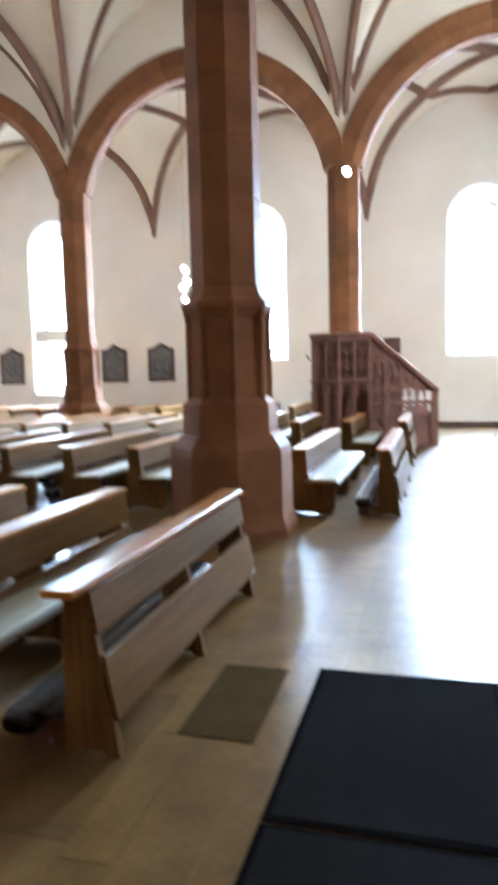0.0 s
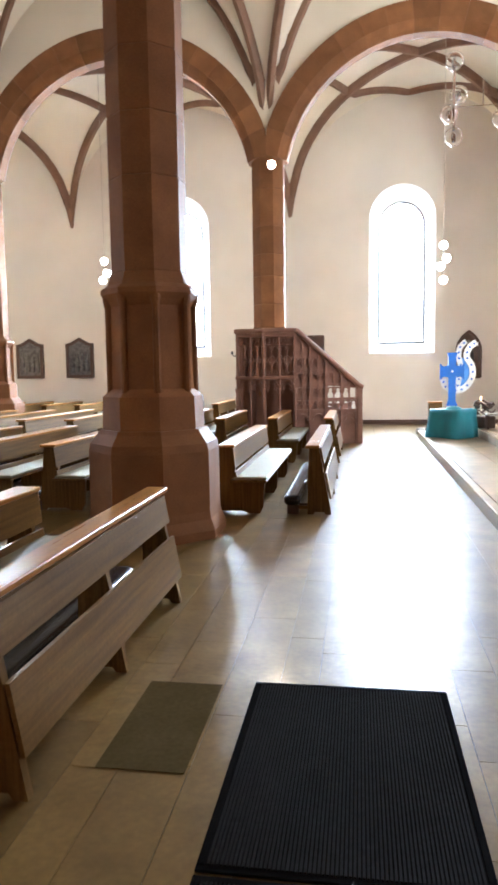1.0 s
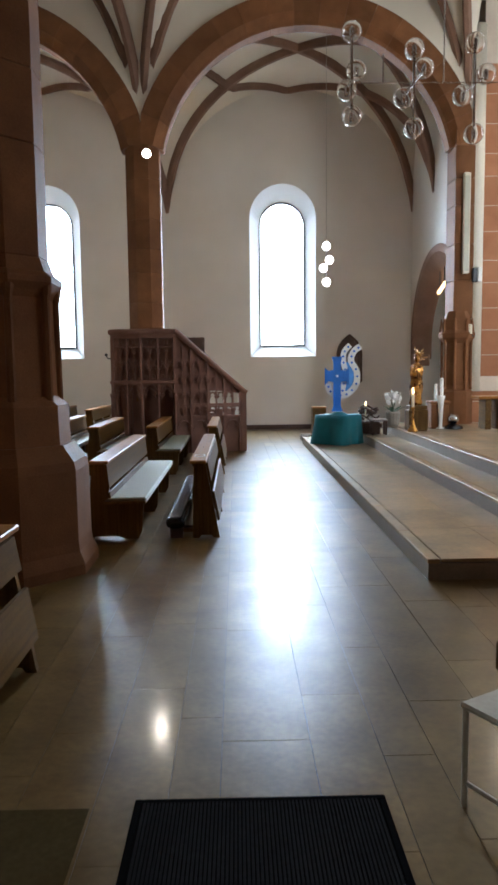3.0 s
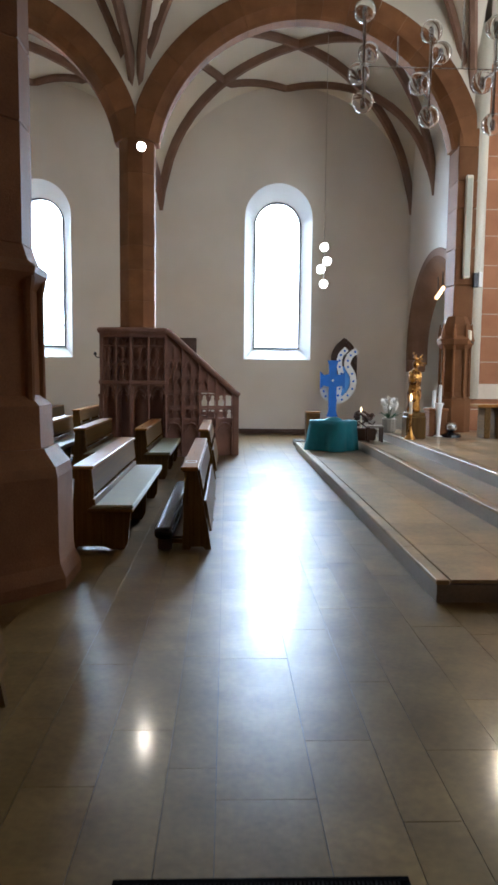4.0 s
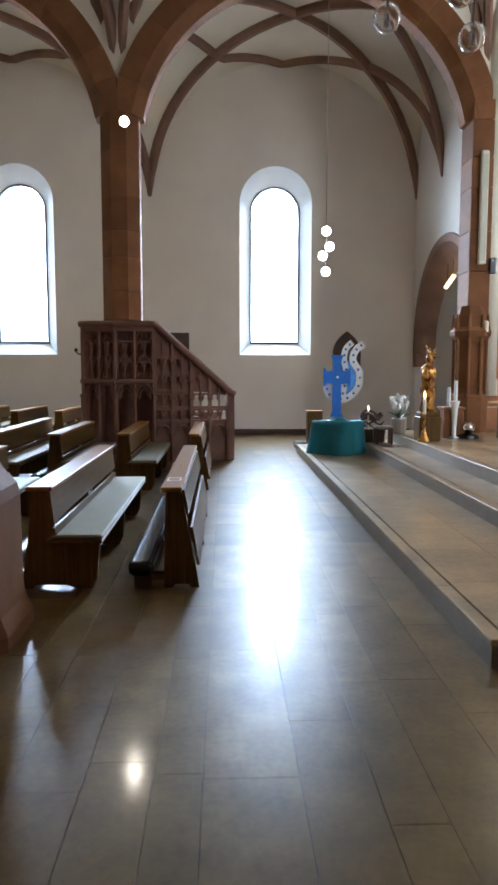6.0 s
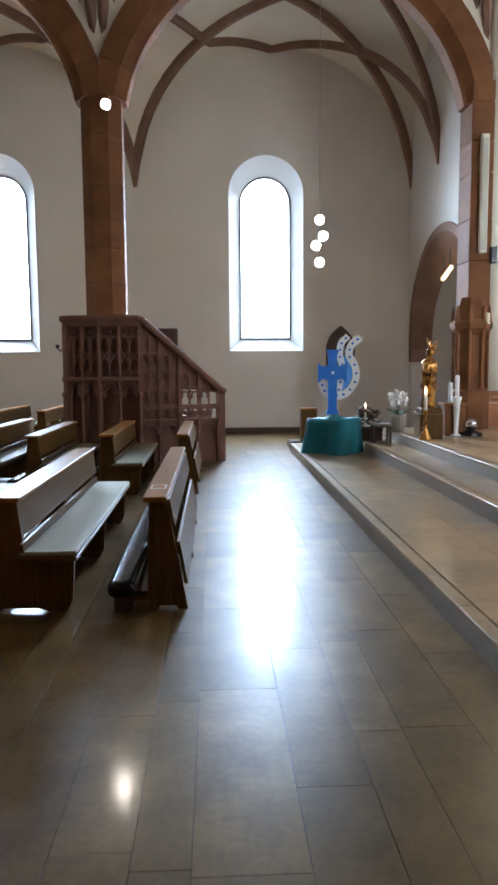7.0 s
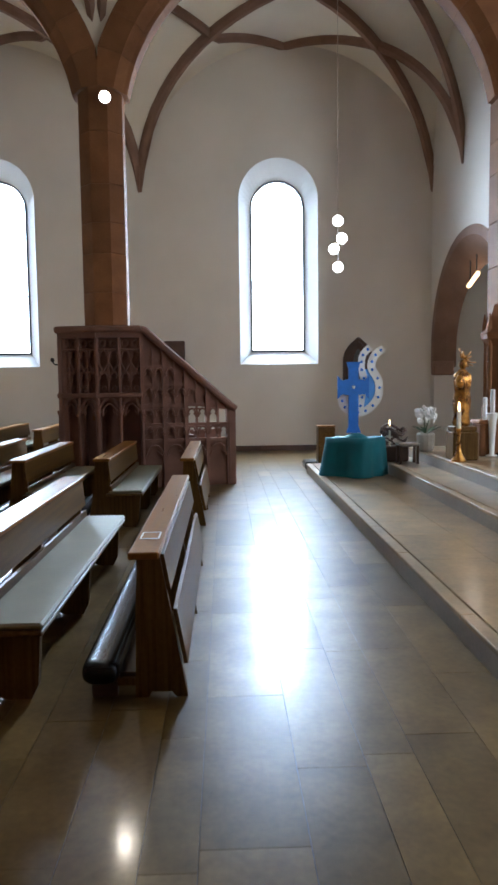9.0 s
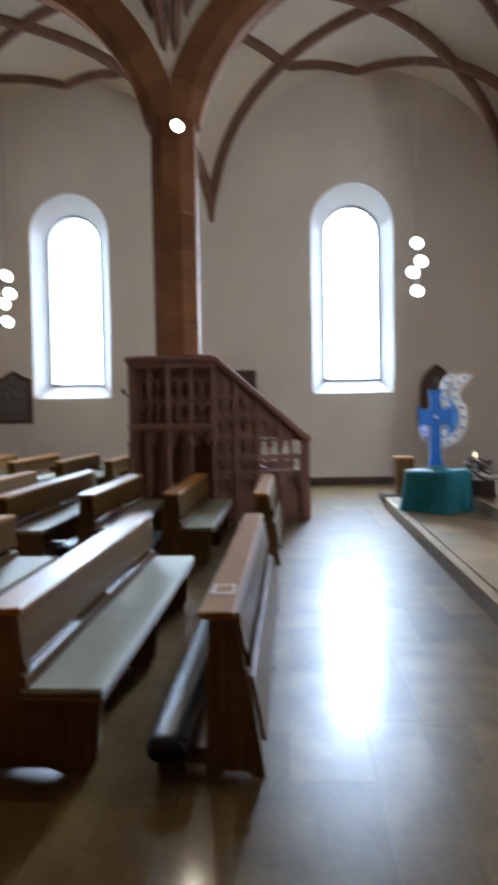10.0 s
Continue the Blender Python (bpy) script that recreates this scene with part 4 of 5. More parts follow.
# ---- cross on its cloth-covered table ----
def cloth_table(x, y, z):
    e = thing("covered_table", "small table under a teal cloth with hanging folds", "table", "", (x, y, z), -40)
    bm = B()
    n, levels = 56, 9
    rings = []
    for k in range(levels):
        t = k / (levels - 1)
        zz = 0.61 * (1 - t) + 0.012
        ring = []
        for i in range(n):
            a = 2 * math.pi * i / n
            c, s = math.cos(a), math.sin(a)
            q = (abs(c) ** 9 + abs(s) ** 9) ** (-1 / 9)
            f = 1 + (0.02 + 0.08 * math.sin(5 * a + 0.6) + 0.045 * math.sin(11 * a + 1.0)) * t ** 1.2 + 0.12 * t
            ring.append(bm.verts.new((0.385 * q * c * f, 0.385 * q * s * f, zz + 0.01 * math.sin(7 * a) * (1 - t))))
        rings.append(ring)
    for a, b in zip(rings, rings[1:]):
        for i in range(n):
            bm.faces.new((a[i], a[(i + 1) % n], b[(i + 1) % n], b[i]))
    bm.faces.new(rings[0])
    part("cloth", bm, M_TEAL, e, "draped teal cloth", smooth=True)
    bm = B()
    lathe(bm, [(0.2, 0.615), (0.16, 0.65), (0.1, 0.68), (0.05, 0.69)], (0, 0, 0), 14)
    part("foot_cloth", bm, M_TEAL, e)
    for sx in (-0.29, 0.29):
        for sy in (-0.29, 0.29):
            bm = B()
            box(bm, sx - 0.025, sx + 0.025, sy - 0.025, sy + 0.025, 0, 0.58)
            part("leg", bm, M_WOOD, e)


cloth_table(1.99, 12.3, 0.18)


def ribbon(pts, w, t, n=5):
    """Smooth flat band along points in x, z."""
    bm = B()
    path = []
    for i in range(len(pts) - 1):
        p0, p1, p2, p3 = (Vector(pts[max(0, min(len(pts) - 1, j))]) for j in (i - 1, i, i + 1, i + 2))
        for k in range(n):
            u = k / n
            path.append(0.5 * (2 * p1 + (p2 - p0) * u + (2 * p0 - 5 * p1 + 4 * p2 - p3) * u * u + (3 * p1 - p0 - 3 * p2 + p3) * u ** 3))
    path.append(Vector(pts[-1]))
    sweep(bm, [(p.x, 0, p.y) for p in path], [(-w / 2, -t), (w / 2, -t), (w / 2, t), (-w / 2, t)], up=(0, 1, 0))
    return bm, path


cr = thing("cross_emblem", "blue standing cross with a white dotted flame ribbon", "cross", "", (1.97, 12.42, 0.87))
cr.scale = (0.94, 0.94, 0.94)
bm = B()
prism(bm, [(-0.13, 0.0), (0.13, 0.0), (0.085, 0.12), (0.085, 0.66), (0.2, 0.68), (0.27, 0.6), (0.27, 1.0), (0.2, 0.92), (0.085, 0.94), (0.085, 1.12), (0.12, 1.24), (-0.12, 1.24), (-0.085, 1.12), (-0.085, 0.94), (-0.2, 0.92), (-0.28, 1.0), (-0.28, 0.6), (-0.2, 0.68), (-0.085, 0.66), (-0.085, 0.12)], "y", -0.06, 0.0)
part("cross_body", bm, M_BLUE, cr)
bm = B()
ball(bm, (0, -0.065, 0.8), 0.028, 10, (1, 0.5, 1))
part("boss", bm, M_WHITE, cr, "round white boss")
PTS1 = [(0.31, 1.5), (0.18, 1.36), (0.15, 1.15), (0.2, 0.9), (0.16, 0.62), (0.12, 0.4)]
PTS2 = [(0.55, 1.47), (0.4, 1.36), (0.33, 1.15), (0.46, 0.9), (0.45, 0.62), (0.27, 0.4), (0.05, 0.36), (-0.14, 0.45), (-0.2, 0.62)]
for pts, w, y in ((PTS1, 0.12, 0.03), (PTS2, 0.14, 0.045)):
    bm, path = ribbon(pts, w, 0.012)
    bmesh.ops.translate(bm, vec=(0, y, 0), verts=bm.verts[:])
    rb = part("ribbon", bm, M_WHITE, cr, "white painted ribbon")
    for k in range(2, len(path) - 1, 3):
        bm = B()
        ball(bm, (path[k].x, y - 0.014, path[k].y), 0.026, 8, (1, 0.25, 1))
        part("dot", bm, M_BLUE, rb)
bm = B()
prism(bm, [(0.2, 1.12), (0.33, 1.1), (0.43, 0.9), (0.42, 0.64), (0.26, 0.46), (0.12, 0.42), (0.18, 0.62), (0.22, 0.9)], "y", 0.055, 0.065)
part("flame", bm, M_SKYBLUE, cr, "light blue flame panel")
bm = B()
prism(bm, [(0.48, 1.41), (0.6, 1.48), (0.53, 1.37)], "y", 0.03, 0.05)
part("ribbon_tip", bm, M_WHITE, cr)

# ---- things on the altar steps ----
st = thing("statue_pedestal", "brown stained wooden pedestal block", "pedestal", "", (3.37, 11.16, 0.54))
bm = B()
box(bm, -0.19, 0.19, -0.19, 0.19, 0.0, 0.42, 0.02)
part("block", bm, M_WOODEND, st)
bm = B()
box(bm, -0.17, 0.17, -0.17, 0.17, 0.42, 0.5, 0.015)
part("cap", bm, M_WOODEND, st)

bm = B()
prof = [(0.17, 0), (0.2, 0.06), (0.17, 0.2), (0.19, 0.42), (0.165, 0.6), (0.2, 0.78), (0.18, 0.9), (0.08, 0.98), (0.055, 1.0)]
lathe(bm, prof, (0, 0, 0), 28)
rnd = random.Random(4)
for v in bm.verts:
    a = math.atan2(v.co.y, v.co.x)
    f = 1 + 0.1 * math.sin(5 * a + 6 * v.co.z) + 0.06 * math.sin(9 * a - 4 * v.co.z)
    v.co.x, v.co.y = v.co.x * f * 0.78, v.co.y * f * 0.72
ball(bm, (0, -0.02, 1.08), 0.085, 14, (0.85, 0.9, 1.1))
ball(bm, (-0.12, -0.13, 0.78), 0.1, 12, (0.8, 0.8, 1.3))
ball(bm, (-0.12, -0.16, 0.93), 0.05, 10)
for k in range(9):
    a = radians(-35 + 17 * k)
    far = 0.15 + 0.06 * ((k * 7) % 3)
    sweep(bm, [(0.06 * math.cos(a) + 0.03, 0.06, 1.12 + 0.06 * math.sin(a)), (far * math.cos(a) + 0.03, 0.06, 1.12 + far * 0.9 * math.sin(a))], [(-0.012, -0.012), (0.012, -0.012), (0.012, 0.012), (-0.012, 0.012)], up=(0, 1, 0))
statue = part("statue", bm, M_GOLD, None, smooth=True)
statue.location = (3.36, 11.16, 1.04)
statue.rotation_euler[2] = 0.2
statue.scale = (0.84, 0.84, 0.84)
tagged(statue, "gilded carved statue with a ray halo on a pedestal", "statue")

cs = thing("candle_stand", "brass candlestick with flared foot and burning candle", "candlestick", "", (3.23, 10.89, 0.54))
bm = B()
lathe(bm, [(0.11, 0), (0.1, 0.03), (0.05, 0.12), (0.025, 0.22), (0.035, 0.26), (0.02, 0.32), (0.03, 0.42), (0.05, 0.46), (0.055, 0.48)], (0, 0, 0), 18)
part("stem", bm, M_GOLD, cs, smooth=True)
bm = B()
lathe(bm, [(0.03, 0.48), (0.03, 0.72), (0.014, 0.73)], (0, 0, 0), 12)
part("candle", bm, M_WAX, cs, "cream wax candle")
bm = B()
lathe(bm, [(0.006, 0.73), (0.022, 0.77), (0.016, 0.82), (0.002, 0.87)], (0, 0, 0), 8)
part("flame", bm, M_FLAME, cs, "small yellow flame")


def orchid(x, y, z):
    e = thing("orchid", "white orchid in a rough stone planter", "plant", "", (x, y, z))
    e.scale = (0.8, 0.8, 0.8)
    bm = B()
    lathe(bm, [(0.13, -0.15), (0.17, -0.1), (0.19, 0.2), (0.17, 0.24), (0.15, 0.22)], (0, 0, 0), 12)
    part("planter", bm, M_CERAMIC, e)
    rnd = random.Random(2)
    for k in range(12):
        a, tilt = rnd.uniform(0, 6.28), rnd.uniform(0.5, 1.2)
        l = rnd.uniform(0.2, 0.34)
        bm = B()
        pts = [(math.cos(a) * l * t * tilt, math.sin(a) * l * t * tilt, 0.2 + l * (t - 0.4 * t * t)) for t in (0, 0.3, 0.6, 0.85, 1)]
        ws = (0.015, 0.035, 0.04, 0.025, 0.003)
        vs = []
        for p, w in zip(pts, ws):
            sx, sy = -math.sin(a) * w, math.cos(a) * w
            vs.append((bm.verts.new((p[0] - sx, p[1] - sy, p[2])), bm.verts.new((p[0], p[1], p[2] - 0.012)), bm.verts.new((p[0] + sx, p[1] + sy, p[2]))))
        for p, q in zip(vs, vs[1:]):
            bm.faces.new((p[0], p[1], q[1], q[0]))
            bm.faces.new((p[1], p[2], q[2], q[1]))
        part("leaf", bm, M_GREEN, e)
    for k in range(5):
        a = -0.6 + 0.33 * k
        bm = B()
        pts = [(0.16 * math.sin(a * 2) * t, -0.04 * t, 0.2 + 0.52 * math.sin(t * 1.75)) for t in [i / 8 for i in range(9)]]
        sweep(bm, pts, ring_section(0.006, 5), up=(0, 1, 0.1))
        part("stalk", bm, M_GREEN, e)
    for k in range(46):
        a, r = rnd.uniform(0, 6.28), rnd.uniform(0, 1) ** 0.5
        c = Vector((0.2 * r * math.cos(a), 0.12 * r * math.sin(a) - 0.04, rnd.uniform(0.5, 0.78) - 0.06 * r))
        rot = Euler((rnd.uniform(-0.6, 0.6), rnd.uniform(-0.5, 0.5), rnd.uniform(0, 6))).to_matrix().to_4x4()
        bm = B()
        for j in range(5):
            b = 6.283 * j / 5
            bmesh.ops.create_uvsphere(bm, u_segments=6, v_segments=4, radius=0.03, matrix=Matrix.Translation(c) @ rot @ Matrix.Translation((0.03 * math.cos(b), 0, 0.03 * math.sin(b))) @ Matrix.Diagonal((1, 0.3, 1, 1)))
        part("blossom", bm, M_PETAL, e, smooth=True)


orchid(3.18, 12.4, 0.66)

# root sculpture with a small light beside the cross
e = thing("root_sculpture", "tangle of dark roots on a low block with candle", "sculpture", "", (2.72, 12.7, 0.36))
bm = B()
box(bm, -0.25, 0.22, -0.16, 0.16, 0.0, 0.26, 0.02)
part("block", bm, M_BROWN, e)
rnd = random.Random(12)
for k in range(11):
    a0, r = rnd.uniform(0, 6.28), rnd.uniform(0.12, 0.24)
    c = (rnd.uniform(-0.06, 0.06), rnd.uniform(-0.06, 0.06), rnd.uniform(0.34, 0.56))
    bm = B()
    sweep(bm, [(c[0] + r * math.cos(a0 + t * 0.4), c[1] + 0.6 * r * math.sin(a0 + t * 0.4), c[2] + 0.06 * math.sin(t + k)) for t in range(9)], ring_section(rnd.uniform(0.012, 0.026), 6))
    part("root", bm, M_BROWN, e)
bm = B()
lathe(bm, [(0.004, 0.61), (0.014, 0.64), (0.012, 0.67), (0.002, 0.71)], (-0.1, -0.12, 0), 8)
part("flame", bm, M_FLAME, e, "small flame")
bm = B()
lathe(bm, [(0.018, 0.26), (0.018, 0.61)], (-0.1, -0.12, 0), 8)
part("candle", bm, M_WAX, e, "thin wax candle")

# low stool beside the orchid
e = thing("low_stool", "low wooden stool with pale top on the step", "stool", "", (2.85, 12.3, 0.36))
bm = B()
box(bm, -0.17, 0.17, -0.14, 0.14, 0.3, 0.34, 0.01)
part("seat", bm, M_CERAMIC, e)
for sx in (-0.14, 0.14):
    for sy in (-0.11, 0.11):
        bm = B()
        box(bm, sx - 0.02, sx + 0.02, sy - 0.02, sy + 0.02, 0, 0.3)
        part("leg", bm, M_BROWN, e)

# wooden box and black tray by the wall
e = thing("wooden_box", "upright plain wooden box near the wall", "box", "", (1.87, 14.9, 0.0))
bm = B()
box(bm, -0.17, 0.17, -0.17, 0.17, 0, 0.82, 0.015)
part("body", bm, M_WOOD, e)
bm = B()
box(bm, -0.18, 0.18, -0.18, 0.18, 0.822, 0.85, 0.008)
part("lid", bm, M_WOODLIT, e)
e = thing("black_case", "low black case lying on the floor", "case", "", (1.57, 14.75, 0.0))
bm = B()
box(bm, -0.16, 0.12, -0.3, 0.3, 0, 0.16, 0.03)
part("body", bm, M_BLACK, e)
bm = B()
box(bm, -0.165, 0.125, -0.305, 0.305, 0.09, 0.1)
part("rim", bm, M_IRON, e)

# block with candles, vase and silver bowl on the platform
e = thing("stone_block", "brown sandstone block holding two white candles", "block", "", (3.94, 11.67, 0.54))
bm = B()
box(bm, -0.18, 0.18, -0.18, 0.18, 0, 0.5, 0.015)
part("block", bm, M_SAND, e)
bm = B()
box(bm, -0.2, 0.2, -0.2, 0.2, 0.501, 0.56, 0.012)
part("slab", bm, M_SAND, e)
for dx in (-0.06, 0.06):
    c = thing("candle", "white pillar candle on the sandstone block", "candle", "candles on the block", (3.94 + dx, 11.62, 1.1))
    bm = B()
    lathe(bm, [(0.035, 0), (0.035, 0.4 + dx), (0.01, 0.41 + dx)], (0, 0, 0), 12)
    part("wax", bm, M_WHITE, c)
    bm = B()
    lathe(bm, [(0.004, 0.4 + dx), (0.004, 0.44 + dx)], (0, 0, 0), 6)
    part("wick", bm, M_BLACK, c)
e = thing("tall_vase", "tall slim white vase on the altar platform", "vase", "", (3.93, 11.44, 0.54))
bm = B()
lathe(bm, [(0.09, 0), (0.09, 0.02), (0.035, 0.04), (0.045, 0.3), (0.06, 0.55), (0.09, 0.66), (0.085, 0.67)], (0, 0, 0), 16)
part("body", bm, M_WHITE, e, smooth=True)
bm = B()
lathe(bm, [(0.1, 0), (0.1, 0.015)], (0, 0, 0.0), 16)
part("foot", bm, M_CHROME, e)
e = thing("silver_bowl", "polished silver bowl on a dark foot", "bowl", "", (4.20, 11.49, 0.54))
bm = B()
ball(bm, (0, 0, 0.2), 0.12, 18, (1, 1, 0.85))
part("bowl", bm, M_CHROME, e, smooth=True)
bm = B()
lathe(bm, [(0.2, 0), (0.19, 0.05), (0.06, 0.1)], (0, 0, 0), 14)
part("foot", bm, M_BLACK, e)

e = thing("altar_bench", "small wooden side table with varnished top", "table", "", (5.25, 11.35, 0.54))
bm = B()
box(bm, -0.66, 0.9, -0.25, 0.25, 0.6, 0.66, 0.015)
part("top", bm, M_WOODLIT, e)
for sx in (-0.45, -0.2, 0.3, 0.7):
    bm = B()
    box(bm, sx - 0.06, sx + 0.06, -0.2, 0.2, 0, 0.6, 0.01)
    part("leg", bm, M_WOOD, e)

# column loudspeaker, device and candle bracket by the respond
e = thing("column_speaker", "cream column loudspeaker on the pier", "loudspeaker", "", (4.81, 12.83, 3.8))
bm = B()
box(bm, -0.07, 0.075, -0.1, 0.0, 0, 2.12, 0.015)
part("body", bm, M_SPEAKER, e)
bm = B()
box(bm, -0.05, 0.055, -0.108, -0.1005, 0.05, 2.05, 0.004)
part("grille", bm, M_CABINET, e)
e = thing("wall_device", "small dark and pale electric box on the wall", "device", "", (5.1, 12.84, 3.62))
bm = B()
box(bm, -0.12, -0.02, -0.08, 0.0, 0, 0.3, 0.01)
part("body", bm, M_IRON, e)
bm = B()
box(bm, -0.018, 0.07, -0.09, 0.0, 0, 0.32, 0.01)
part("cover", bm, M_WHITE, e)
e = thing("candle_bracket", "white candle on a dark iron wall bracket", "candle holder", "", (4.9, 12.8, 2.5))
bm = B()
sweep(bm, [(0.16, 0.1, -0.05), (0.1, -0.08, -0.05), (0.0, -0.12, 0.0)], ring_section(0.015, 6))
part("bracket", bm, M_IRON, e)
bm = B()
lathe(bm, [(0.055, 0.0), (0.055, 0.2), (0.02, 0.21)], (0, -0.12, 0), 12)
part("candle", bm, M_WAX, e)


e = thing("reserved_sign", "small white paper card outline on the book ledge", "card", "", (-0.585, 4.85, 0.841))
bm = B()
for x0, x1, y0, y1 in ((-0.055, 0.055, -0.09, -0.078), (-0.055, 0.055, 0.078, 0.09), (-0.055, -0.046, -0.078, 0.078), (0.046, 0.055, -0.078, 0.078)):
    box(bm, x0, x1, y0, y1, 0, 0.003)
part("border", bm, M_WHITE, e)
bm = B()
box(bm, -0.046, 0.046, -0.078, 0.078, 0, 0.0015)
part("face", bm, M_WOODLIT, e)
e = thing("wall_hook", "small dark iron hook beside the pulpit", "hook", "", (-2.87, 12.6, 2.05))
bm = B()
sweep(bm, [(0.05, 0, 0), (-0.06, -0.02, 0.0), (-0.1, -0.02, 0.05)], ring_section(0.014, 6))
part("arm", bm, M_IRON, e)
bm = B()
lathe(bm, [(0.03, 0.05), (0.035, 0.08), (0.02, 0.11)], (-0.1, -0.02, 0), 8)
part("cup", bm, M_IRON, e)


# ---- entrance things ----
def mat(y0, y1):
    e = thing("doormat", "long black ribbed rubber doormat on the floor", "mat", "mats", (0, 0, 0.001))
    x0, x1 = -0.61, 0.402
    bm = B()
    box(bm, x0 + 0.02, x1 - 0.02, y0 + 0.02, y1 - 0.02, 0.0, 0.008)
    part("base", bm, M_MAT, e)
    bm = B()
    for a, b, c, d in ((x0, x1, y0, y0 + 0.03), (x0, x1, y1 - 0.03, y1), (x0, x0 + 0.03, y0 + 0.03, y1 - 0.03), (x1 - 0.03, x1, y0 + 0.03, y1 - 0.03)):
        box(bm, a, b, c, d, 0, 0.012, 0.003)
    part("border", bm, M_MAT, e)
    bm = B()
    n = 62
    for k in range(n):
        x = x0 + 0.034 + (x1 - x0 - 0.068) * (k + 0.5) / n
        box(bm, x - 0.0048, x + 0.0048, y0 + 0.032, y1 - 0.032, 0.008, 0.016)
    tagged(part("ribs", bm, M_MATRIB, e), kind="stuff")


mat(-1.455, 0.02)
mat(-2.95, -1.475)

bm = B()
box(bm, -1.19, -0.79, -0.88, -0.02, -0.02, 0.004)
structure(part("floor_plate", bm, M_PLATE), "darker grey stone plate let into the floor", "floor plate")

cb = thing("display_cabinet", "pale grey-green cabinet on a brown wooden plinth", "cabinet", "", (0.67, -1.06, 0))
bm = B()
box(bm, 0.0, 0.6, 0.0, 0.5, 0.0, 0.13, 0.012)
part("plinth", bm, M_WOODLIT, cb)
bm = B()
box(bm, 0.05, 0.6, 0.04, 0.5, 0.13, 1.5, 0.012)
part("body", bm, M_CABINET, cb)
bm = B()
box(bm, 0.055, 0.61, 0.03, 0.505, 1.5, 1.525, 0.006)
part("top", bm, M_WOOD, cb)

chair = thing("chair", "worn cream metal chair with pale seat and wooden backrest", "chair", "", (0.98, -0.12, 0), 30)
bm = B()
box(bm, -0.22, 0.22, -0.2, 0.22, 0.405, 0.43, 0.01)
part("seat", bm, M_CHAIR, chair)
for sx in (-0.2, 0.2):
    for sy in (-0.17, 0.2):
        bm = B()
        lathe(bm, [(0.012, 0), (0.012, 0.405 if sy < 0 or sx < 0 else 0.6)], (sx, sy, 0), 8)
        part("leg", bm, M_CHAIR, chair)
    bm = B()
    sweep(bm, [(sx, -0.17, 0.1), (sx, 0.2, 0.1)], ring_section(0.01, 6))
    part("side_bar", bm, M_CHAIR, chair)
bm = B()
box(bm, -0.03, 0.24, 0.185, 0.21, 0.52, 0.64, 0.008)
part("backrest", bm, M_WOOD, chair)

# ---- ashlar of the chancel wall ----
rnd = random.Random(21)
z = 0.54
while z < 8.0:
    h = rnd.choice((0.48, 0.55, 0.62))
    x = 5.24 if z > 1.2 else 5.1
    y = 13.0 if z > 1.2 else 13.06
    while x < 8.2:
        w = rnd.uniform(0.7, 1.3)
        bm = B()
        box(bm, x + 0.008, x + w - 0.008, y - 0.014, y + 0.05, z + 0.008, z + h - 0.008)
        part("stone", bm, M_BRICKRED, chancel_wall)
        x += w
    z += h

# ---- floor ----
ground = structure(new("floor"), "polished beige limestone floor in strips of varied width", "floor")
bm = B()
box(bm, WALL_W, 5.1, WALL_S, WALL_N, -0.2, -0.006)
part("bed", bm, M_JOINT, ground)
EDGES_X = [-1.72, -1.31, -1.085, -0.775, -0.48, -0.268, 0.147, 0.463, 0.7, 1.05, 1.42, 1.7]


# cross joints of the strips along the walk, by the strip's first edge
JOINTS = {-0.775: (1.05, 2.05, 3.04), -0.48: (0.71, 1.95, 3.18), -0.268: (0.48, 1.91, 3.3, 4.57), 0.147: (0.94, 2.4, 3.83), 0.7: (0.85, 2.85)}


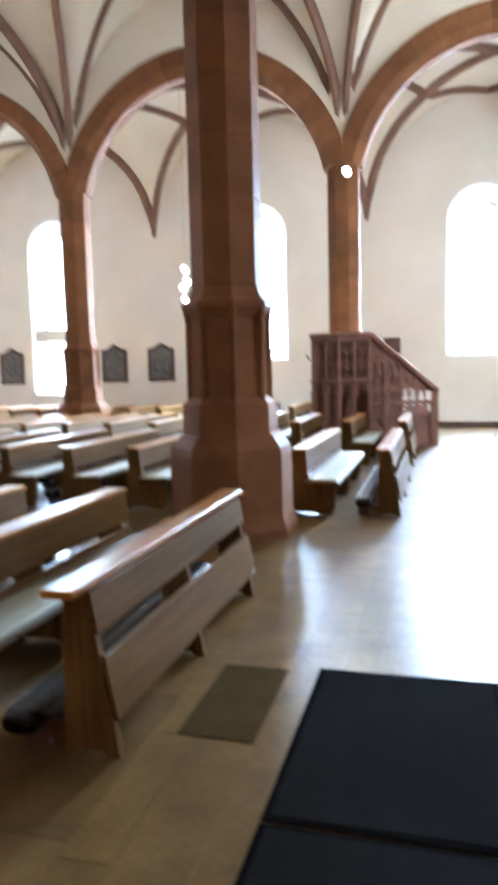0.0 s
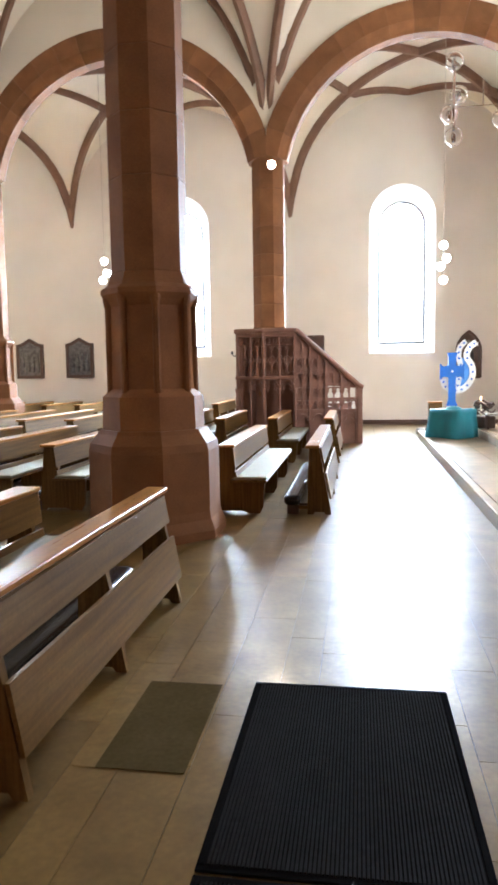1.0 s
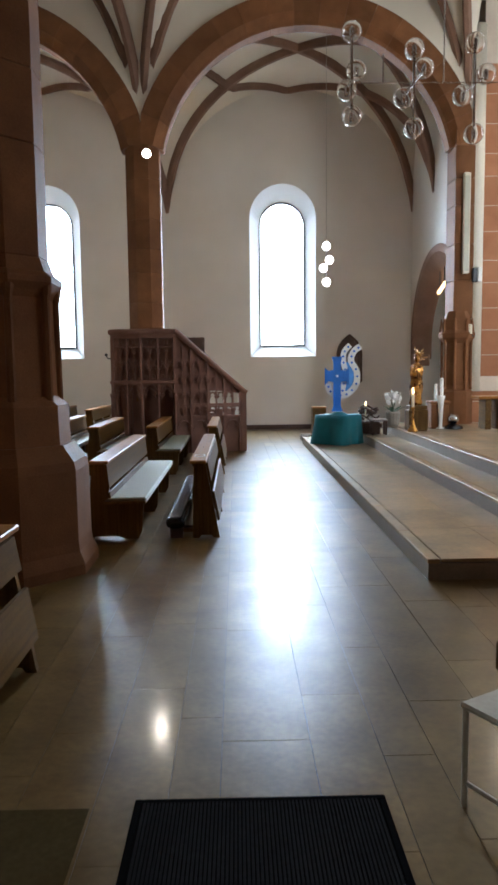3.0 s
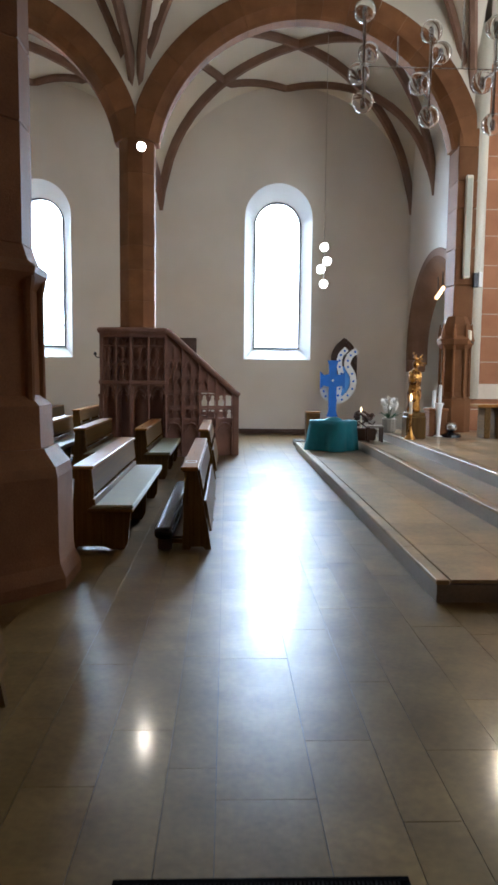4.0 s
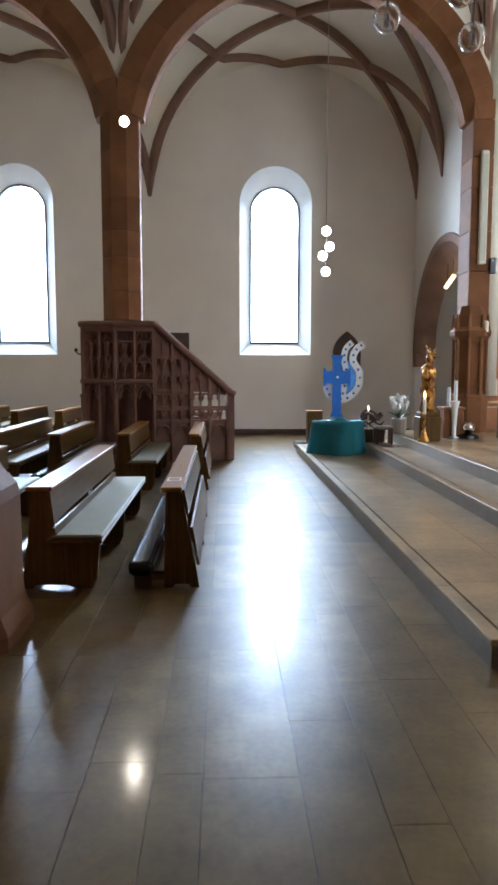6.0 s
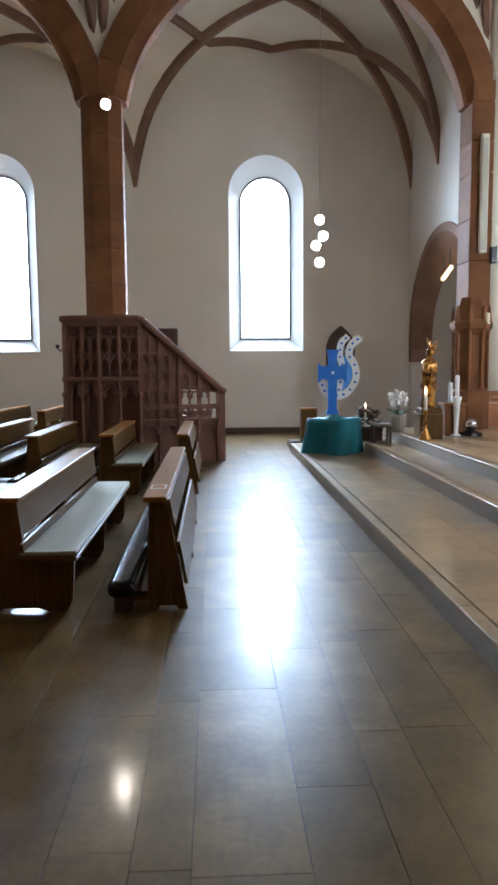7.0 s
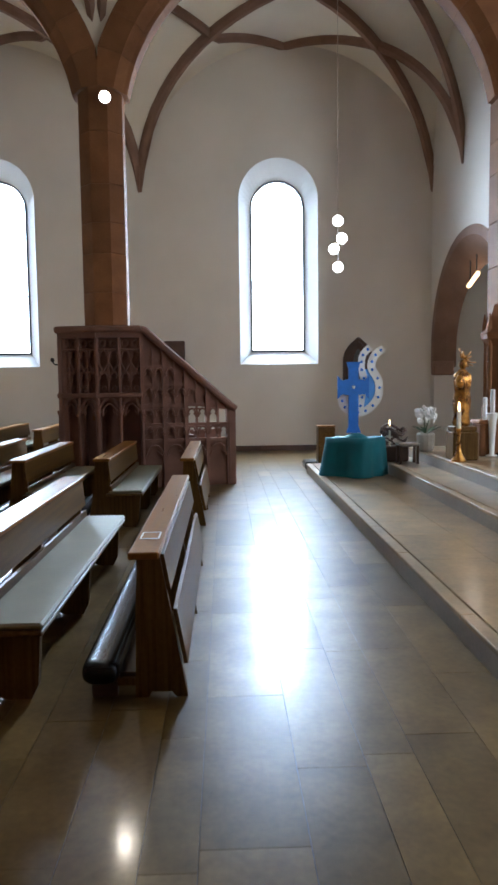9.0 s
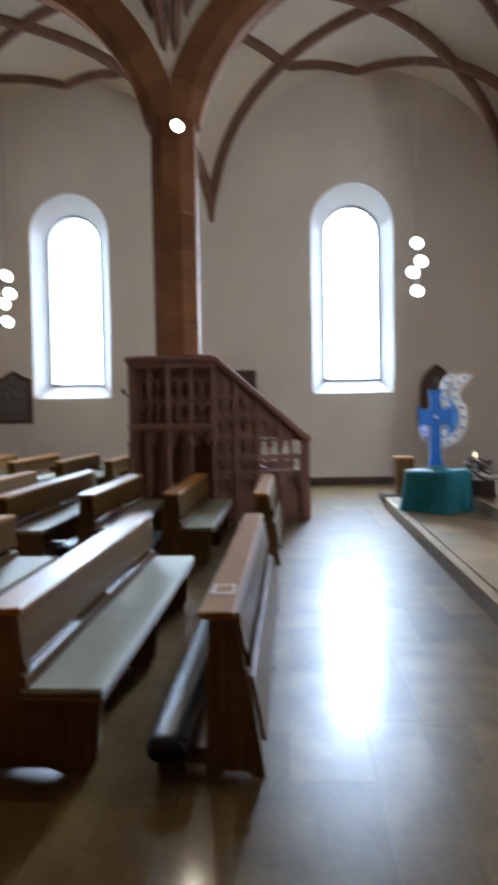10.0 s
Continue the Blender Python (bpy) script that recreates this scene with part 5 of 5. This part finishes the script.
def floor_strip(x0, x1, y0, y1, rnd):
    """A row of long slabs, some joints given and the rest of varied length."""
    cuts = list(JOINTS.get(x0, (rnd.uniform(0.3, 1.6),)))
    while cuts[0] > y0:
        cuts.insert(0, cuts[0] - rnd.choice((0.95, 1.1, 1.25, 1.4)))
    while cuts[-1] < y1:
        cuts.append(cuts[-1] + rnd.choice((0.95, 1.1, 1.25, 1.4)))
    for a, b in zip(cuts, cuts[1:]):
        a, b = max(a, y0), min(b, y1)
        if b - a > 0.03:
            bm = B()
            box(bm, x0 + 0.0014, x1 - 0.0014, a + 0.0016, b - 0.0016, -0.05, 0.0)
            part("slab", bm, M_FLOOR, ground)


rnd = random.Random(3)
for a, b in zip(EDGES_X, EDGES_X[1:]):
    floor_strip(a, b, -4.6, 14.4, rnd)


def strips_joined(x0, x1, y0, y1, rnd):
    vs, fs = [], []
    x = x0
    while x < x1:
        w = min(rnd.choice((0.21, 0.3, 0.32, 0.41)), x1 - x)
        y = y0 - rnd.uniform(0, 0.6)
        while y < y1:
            h = rnd.choice((0.8, 0.95, 1.1, 1.25, 1.4))
            a, b = max(y, y0) + 0.0012, min(y + h, y1) - 0.0012
            if b > a:
                k = len(vs)
                vs += [(x + 0.0012, a, 0), (x + w - 0.0012, a, 0), (x + w - 0.0012, b, 0), (x + 0.0012, b, 0)]
                vs += [(p[0], p[1], -0.05) for p in vs[k:k + 4]]
                fs += [(k, k + 1, k + 2, k + 3), (k, k + 4, k + 5, k + 1), (k + 1, k + 5, k + 6, k + 2), (k + 2, k + 6, k + 7, k + 3), (k + 3, k + 7, k + 4, k)]
            y += h
        x += w
    return vs, fs


vs, fs = [], []
for reg in ((WALL_W, -1.72, WALL_S, WALL_N), (-1.72, 1.7, WALL_S, -4.6), (-1.72, 1.7, 14.4, WALL_N), (1.7, 5.1, WALL_S, WALL_N)):
    v, f_ = strips_joined(*reg, rnd)
    fs += [tuple(i + len(vs) for i in q) for q in f_]
    vs += v
me = bpy.data.meshes.new("paving")
me.from_pydata(vs, [], fs)
me.materials.append(M_FLOOR)
pv = new("paving", me)
pv.parent = ground
tagged(pv, kind="stuff")
bm = B()
box(bm, 5.14, 8.5, 13.4, 19.4, -0.2, 0.538)
structure(part("floor_chapel", bm, M_STEP), "limestone chapel floor", "floor")
